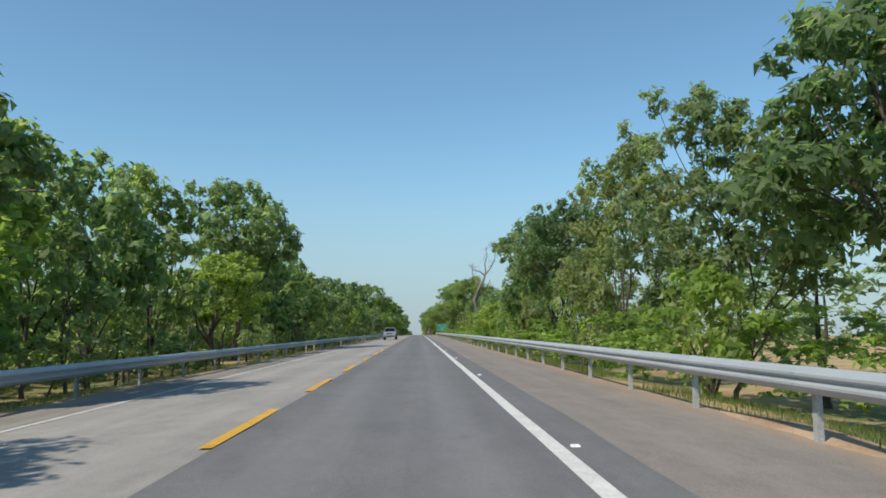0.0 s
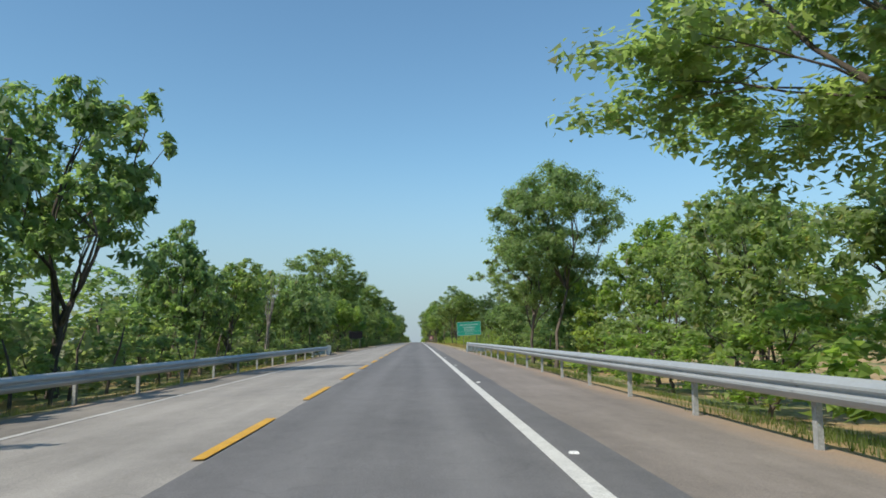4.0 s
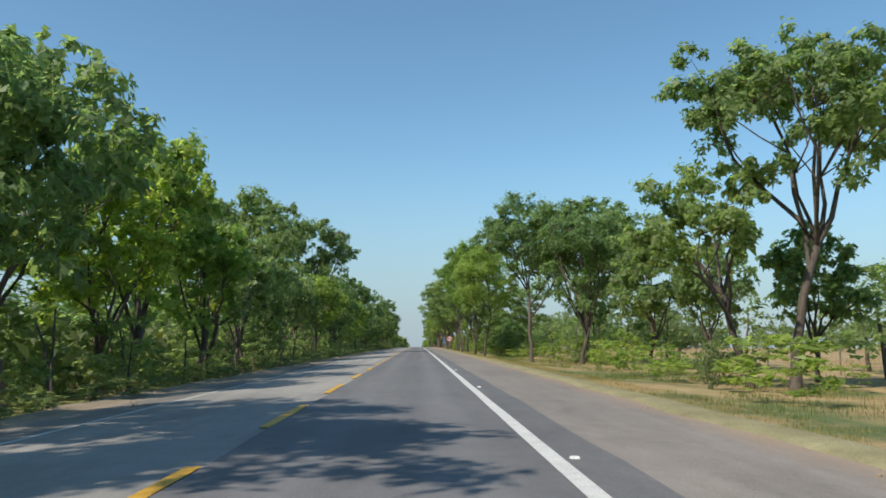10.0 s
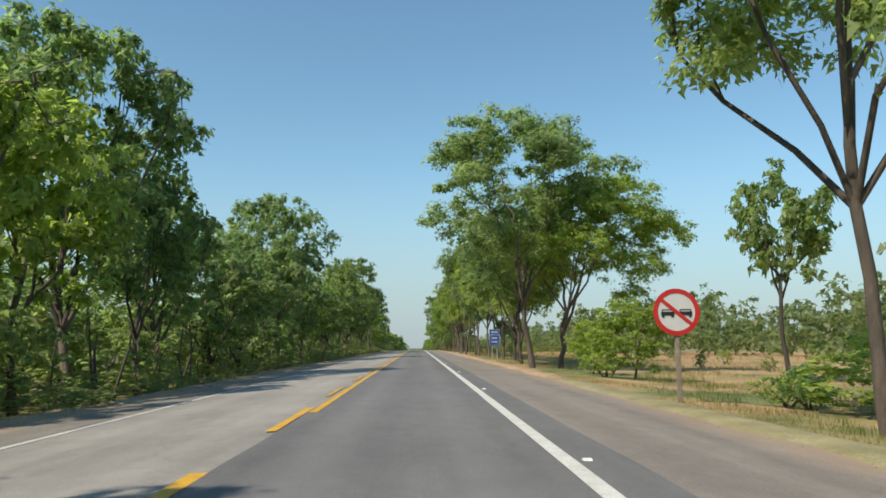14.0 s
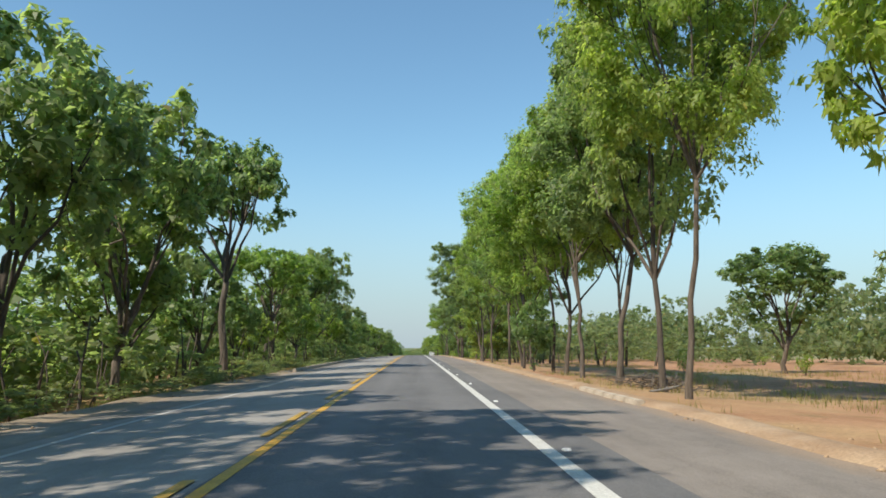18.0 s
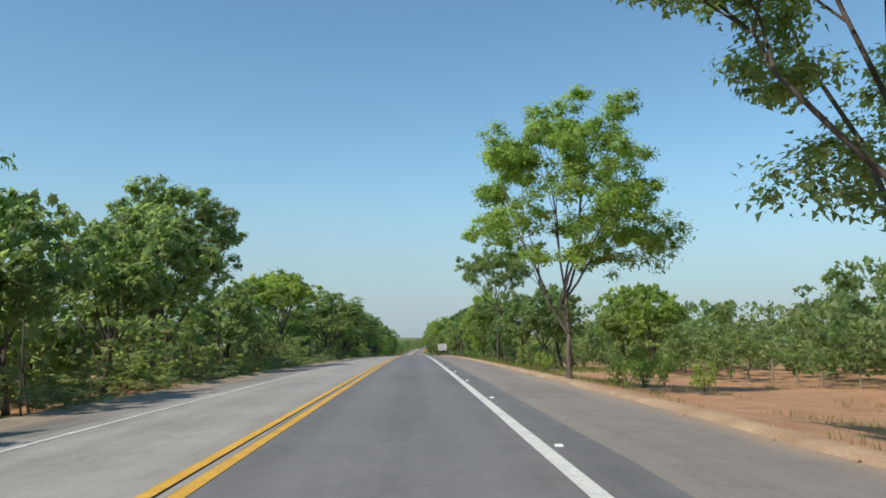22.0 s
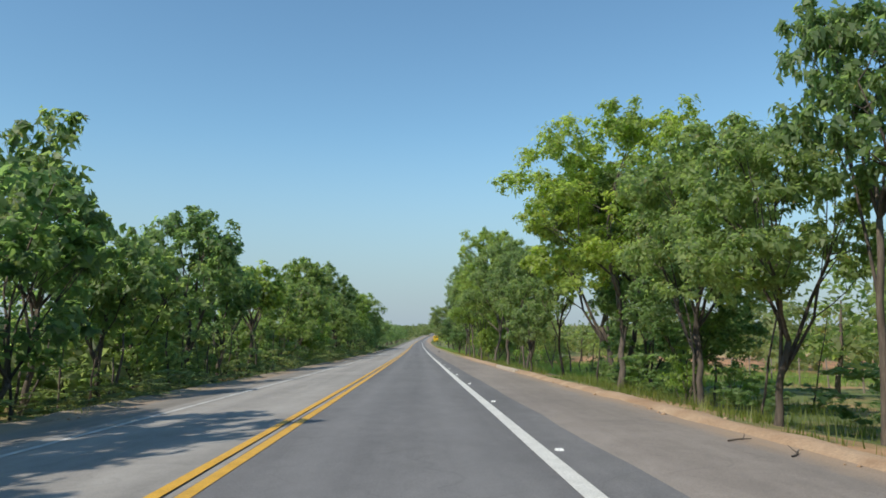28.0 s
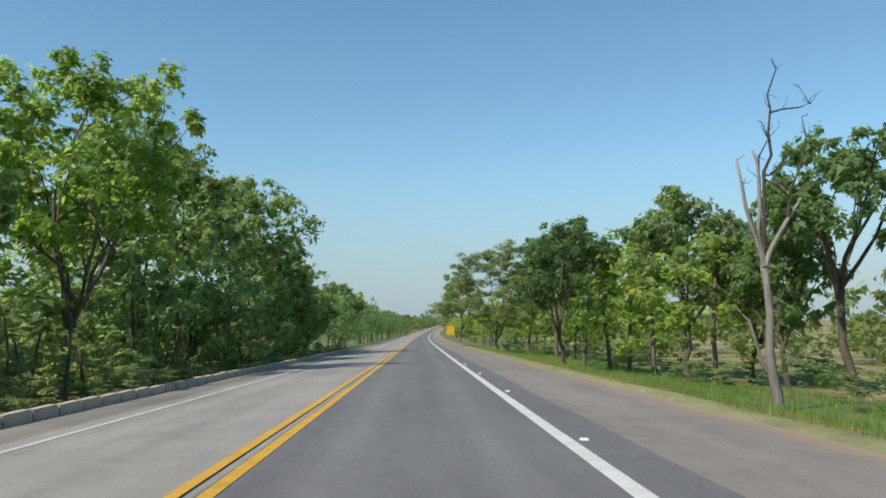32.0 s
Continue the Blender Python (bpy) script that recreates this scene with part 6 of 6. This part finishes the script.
# ---- fence in the field ----
def fence(x, y0, y1, step):
    thing = tagged(new("fence"), "old wire fence on grey wooden posts", "fence")
    bm = bmesh.new()
    bmesh.ops.create_cone(bm, cap_ends=True, segments=7, radius1=0.05, radius2=0.04, depth=1.7, matrix=Matrix.Translation((0, 0, 0.65)))
    me = bpy.data.meshes.new("post")
    bm.to_mesh(me)
    bm.free()
    me.materials.append(WOOD_GREY)
    tops = []
    y = y0
    while y < y1:
        xx = x + fill.uniform(-0.15, 0.15)
        p = new("post", me)
        p.parent = thing
        p.matrix_local = pose(xx, y, surf(xx, y), fill.uniform(-4, 4), fill.uniform(-4, 4), fill.uniform(0, 360))
        tops.append(Vector((xx, y, surf(xx, y))))
        y += step * fill.uniform(0.85, 1.15)
    for hgt in (0.45, 0.85, 1.25):
        verts, faces = [], []
        tube(verts, faces, [t + Vector((0.06, 0, hgt)) for t in tops], [0.006] * len(tops), 4)
        w = new("wire", mesh_object("wire", verts, faces, DARK_STEEL))
        w.parent = thing


fence(21.0, 655, 960, 3.0)
fence(21.0, 230, 470, 4.0)


# ---- oncoming pickup, in its lane ----
def pickup(x, y):
    thing = tagged(new("pickup_truck"), "silver double-cab pickup truck with tinted windows", "car")
    base = road_z(y) + section_z(x, y)
    thing.matrix_world = pose(x, y, base, 0, -2.6, 0)

    def loft(rings, name, mat, label=""):
        bm = bmesh.new()
        loops = [[bm.verts.new(p) for p in ring] for ring in rings]
        n = len(loops[0])
        for a, b in zip(loops, loops[1:]):
            for i in range(n):
                bm.faces.new((a[i], a[(i + 1) % n], b[(i + 1) % n], b[i]))
        bm.faces.new(list(reversed(loops[0])))
        bm.faces.new(loops[-1])
        bmesh.ops.recalc_face_normals(bm, faces=list(bm.faces))
        bmesh.ops.bevel(bm, geom=list(bm.edges), offset=0.03, segments=2, affect="EDGES")
        return part(name, bm, mat, thing, label)

    def ring(yy, w, z0, z1, top=0.92):
        return [(-w, yy, z0), (w, yy, z0), (w, yy, (z0 + z1) / 2 + 0.05), (w * top, yy, z1), (-w * top, yy, z1), (-w, yy, (z0 + z1) / 2 + 0.05)]

    loft([ring(-2.5, 0.80, 0.50, 0.92), ring(-2.3, 0.90, 0.42, 1.02), ring(-1.2, 0.92, 0.40, 1.12), ring(0.8, 0.92, 0.40, 1.14), ring(2.5, 0.92, 0.45, 1.16)], "body", CAR_PAINT)
    loft([ring(-1.15, 0.84, 1.08, 1.16, 0.95), ring(-0.35, 0.80, 1.10, 1.74, 0.86), ring(0.9, 0.80, 1.10, 1.76, 0.86), ring(1.35, 0.82, 1.08, 1.2, 0.95)], "cabin", CAR_PAINT)

    def pane(pts, name, mat):
        bm = bmesh.new()
        f = bm.faces.new([bm.verts.new(p) for p in pts])
        bmesh.ops.solidify(bm, geom=[f], thickness=0.012)
        part(name, bm, mat, thing)

    pane([(-0.74, -1.10, 1.20), (0.74, -1.10, 1.20), (0.64, -0.44, 1.68), (-0.64, -0.44, 1.68)], "windscreen", GLASS_DARK)
    for s in (-1, 1):
        pane([(s * 0.83, -0.75, 1.22), (s * 0.83, 0.05, 1.22), (s * 0.745, 0.05, 1.64), (s * 0.745, -0.32, 1.64)], "side_window", GLASS_DARK)
        pane([(s * 0.83, 0.12, 1.22), (s * 0.83, 0.95, 1.22), (s * 0.745, 0.8, 1.64), (s * 0.745, 0.12, 1.64)], "side_window", GLASS_DARK)
        bm = bmesh.new()
        box(bm, s * 0.66, -2.40, 0.88, 0.36, 0.18, 0.17, 0.03)
        part("headlight", bm, LAMP_CLEAR, thing)
        bm = bmesh.new()
        box(bm, s * 1.0, -0.85, 1.24, 0.18, 0.10, 0.16, 0.03)
        part("mirror", bm, CAR_PAINT, thing)
        bm = bmesh.new()
        box(bm, s * 0.62, 0.3, 1.80, 0.04, 1.3, 0.04, 0.01)
        part("roof_rail", bm, DARK_STEEL, thing)
        for wy in (-0.98, 0.08, 1.02):
            bm = bmesh.new()
            box(bm, s * 0.921, wy, 0.82, 0.006, 0.014, 0.56)
            part("door_seam", bm, TYRE_MAT, thing)
        for wy in (-0.12, 0.86):
            bm = bmesh.new()
            box(bm, s * 0.932, wy, 0.98, 0.03, 0.17, 0.035, 0.008)
            part("door_handle", bm, STEEL, thing)
        bm = bmesh.new()
        box(bm, s * 0.90, 0.05, 0.40, 0.12, 2.1, 0.07, 0.02)
        part("side_step", bm, DARK_STEEL, thing)
        bm = bmesh.new()
        box(bm, s * 0.74, 2.50, 0.98, 0.16, 0.06, 0.26, 0.02)
        part("tail_light", bm, SIGN_RED, thing)
        for wy in (-1.6, 1.55):
            # black disc on the body side stands for shade in the wheel arch
            bm = bmesh.new()
            bmesh.ops.create_cone(bm, cap_ends=True, segments=28, radius1=0.47, radius2=0.47, depth=0.03, matrix=pose(s * 0.915, wy, 0.44, 0, 90, 0))
            part("arch_shade_disc", bm, TYRE_MAT, thing)
            bm = bmesh.new()
            bmesh.ops.create_cone(bm, cap_ends=True, segments=24, radius1=0.38, radius2=0.38, depth=0.25, matrix=pose(s * 0.82, wy, 0.38, 0, 90, 0))
            bmesh.ops.bevel(bm, geom=[e for e in bm.edges if e.calc_face_angle(0) > 1], offset=0.04, segments=2, affect="EDGES")
            wheel = part("wheel", bm, TYRE_MAT, thing)
            bm = bmesh.new()
            bmesh.ops.create_cone(bm, cap_ends=True, segments=20, radius1=0.23, radius2=0.21, depth=0.27, matrix=pose(s * 0.82, wy, 0.38, 0, 90, 0))
            part("rim", bm, STEEL, wheel)
    bm = bmesh.new()
    box(bm, 0, -2.50, 0.86, 0.86, 0.06, 0.14, 0.02)
    part("grille", bm, TYRE_MAT, thing)
    bm = bmesh.new()
    box(bm, 0, -2.52, 0.60, 1.62, 0.16, 0.20, 0.05)
    part("bumper", bm, CAR_PAINT, thing)
    bm = bmesh.new()
    box(bm, 0, -2.61, 0.60, 0.7, 0.02, 0.12, 0.01)
    part("air_intake", bm, TYRE_MAT, thing)
    bm = bmesh.new()
    box(bm, 0, -2.62, 0.70, 0.42, 0.02, 0.13, 0.006)
    part("plate_bar", bm, SIGN_WHITE, thing)
    bm = bmesh.new()
    box(bm, 0, 1.95, 1.155, 1.50, 1.02, 0.03, 0.01)
    part("bed_cover", bm, TYRE_MAT, thing)
    for sx in (-0.36, 0.30):
        bm = bmesh.new()
        box(bm, 0, 0, 0, 0.55, 0.012, 0.018)
        bmesh.ops.transform(bm, matrix=pose(sx, -1.03, 1.275, -36, 4, 0), verts=list(bm.verts))
        part("wiper", bm, TYRE_MAT, thing)


pickup(-3.75, 112.0)


# ---- small things on the shoulder ----
bm = bmesh.new()
for k in range(5):
    box(bm, -0.2 + 0.1 * k, 0.03 * math.sin(k * 1.3), 0.02 + 0.012 * (k % 2), 0.105, 0.10 + 0.02 * (k % 3), 0.03, 0.006)
scrap = part("tyre_scrap", bm, TYRE_MAT)
scrap.matrix_world = pose(3.75, 1026.0, surf(3.75, 1026.0) + 0.004, 0, 0, 8)
tagged(scrap, "torn strip of black tyre rubber on the shoulder", "tyre scrap")
for x0, x1, yy in ((3.2, 4.4, 733.0), (3.3, 4.95, 688.0), (3.4, 4.3, 658.0)):
    mark = strip("shoulder_mark", x0, x1, yy, yy + 0.14, 0.006, WHITE_WORN, 1.0, 0.02)
    tagged(mark, "worn white cross mark painted on the shoulder", "road marking", kind="structure")


# dead wood lying about the verge
def brush_pile(x, y, wide, count, seed):
    """A heap of dry cut branches, past counting."""
    rnd = random.Random(seed)
    verts, faces = [], []
    for k in range(count):
        px, py = x + rnd.gauss(0, wide * 0.3), y + rnd.gauss(0, wide * 0.4)
        lift = rnd.uniform(0.02, 0.5) * max(0.0, 1 - abs(px - x) / wide)
        az, span = rnd.uniform(0, 6.283), rnd.uniform(0.4, 1.5)
        d = Vector((math.cos(az) * span / 2, math.sin(az) * span / 2, rnd.uniform(-0.06, 0.22)))
        c = Vector((px, py, surf(px, py) + lift + 0.05))
        r = rnd.uniform(0.008, 0.03)
        tube(verts, faces, bent(rnd, c - d, c + d, 3, 0.08), [r, r * 0.9, r * 0.7, r * 0.4], 4)
    return tagged(new("brush_pile", mesh_object("brush_pile", verts, faces, BARK, True)), "heap of dry brown branches on the verge", "dead wood", kind="stuff")


def fallen_branch(x, y, turn_z, size):
    """A bleached branch with a fork, lying on the ground."""
    rnd = random.Random(int(y))
    thing = tagged(new("fallen_branch"), "bleached fallen branch lying on the verge", "dead wood")
    thing.matrix_world = pose(x, y, surf(x, y) + 0.03 * size, 0, 0, turn_z) @ Matrix.Diagonal((size, size, size, 1))
    verts, faces = [], []
    tube(verts, faces, bent(rnd, Vector((-1.0, 0, 0.03)), Vector((0.9, 0.1, 0.22)), 6, 0.08), [0.055, 0.05, 0.046, 0.04, 0.032, 0.025, 0.012], 6)
    new("stem", mesh_object("stem", verts, faces, BARK_PALE, True)).parent = thing
    for a, b in (((0.1, 0.05, 0.12), (0.7, -0.35, 0.5)), ((-0.3, 0.03, 0.08), (0.1, 0.4, 0.35))):
        verts, faces = [], []
        tube(verts, faces, bent(rnd, Vector(a), Vector(b), 4, 0.06), [0.03, 0.026, 0.02, 0.014, 0.007], 5)
        new("side_branch", mesh_object("side_branch", verts, faces, BARK_PALE, True)).parent = thing


def bare_stem(x, y, tall, lean):
    """A slim bleached stem without leaves, forked at the top."""
    rnd = random.Random(int(y) + 5)
    thing = tagged(new("tree"), "slim bleached bare stem among the trees", "tree", "roadside trees")
    thing.location = (x, y, surf(x, y))
    verts, faces = [], []
    tube(verts, faces, bent(rnd, Vector((0, 0, -0.2)), Vector((lean, 0.1, tall)), 6, 0.1), [0.075, 0.065, 0.06, 0.055, 0.05, 0.042, 0.03], 6)
    new("trunk", mesh_object("trunk", verts, faces, BARK_PALE, True)).parent = thing
    for k in (-1, 1):
        verts, faces = [], []
        tube(verts, faces, bent(rnd, Vector((lean * 0.8, 0.08, tall * 0.8)), Vector((lean + 0.5 * k, 0.2 * k, tall * 1.25)), 4, 0.08), [0.03, 0.026, 0.02, 0.014, 0.007], 5)
        new("limb", mesh_object("limb", verts, faces, BARK_PALE, True)).parent = thing


brush_pile(8.7, 603.5, 2.4, 130, 41)
fallen_branch(7.9, 979.0, -40, 0.9)
fallen_branch(8.3, 600.4, 25, 1.0)
bare_stem(8.4, 886.0, 2.9, -0.5)
bare_stem(9.6, 893.2, 3.6, 0.35)

# dry twigs and bark blown on to the shoulder
for k, (x, y) in enumerate(((4.6, 906.5), (4.75, 905.2), (4.3, 560.5), (4.7, 218.0), (-6.4, 611.0), (-6.7, 705.0), (-6.2, 338.0), (4.5, 784.0))):
    verts, faces = [], []
    span = 0.35 + 0.12 * (k % 3)
    tube(verts, faces, bent(fill, Vector((-span / 2, 0, 0.015)), Vector((span / 2, 0.06, 0.03)), 4, 0.02), [0.014, 0.013, 0.011, 0.009, 0.006], 5)
    tube(verts, faces, bent(fill, Vector((0.02, 0.01, 0.02)), Vector((0.12, 0.16, 0.09)), 3, 0.02), [0.009, 0.008, 0.006, 0.004], 4)
    twig = new("twig", mesh_object("twig", verts, faces, BARK, True))
    twig.matrix_world = pose(x, y, surf(x, y), 0, 0, 47 * k)
    tagged(twig, "dry forked twig lying on the shoulder", "twig", "fallen twigs")
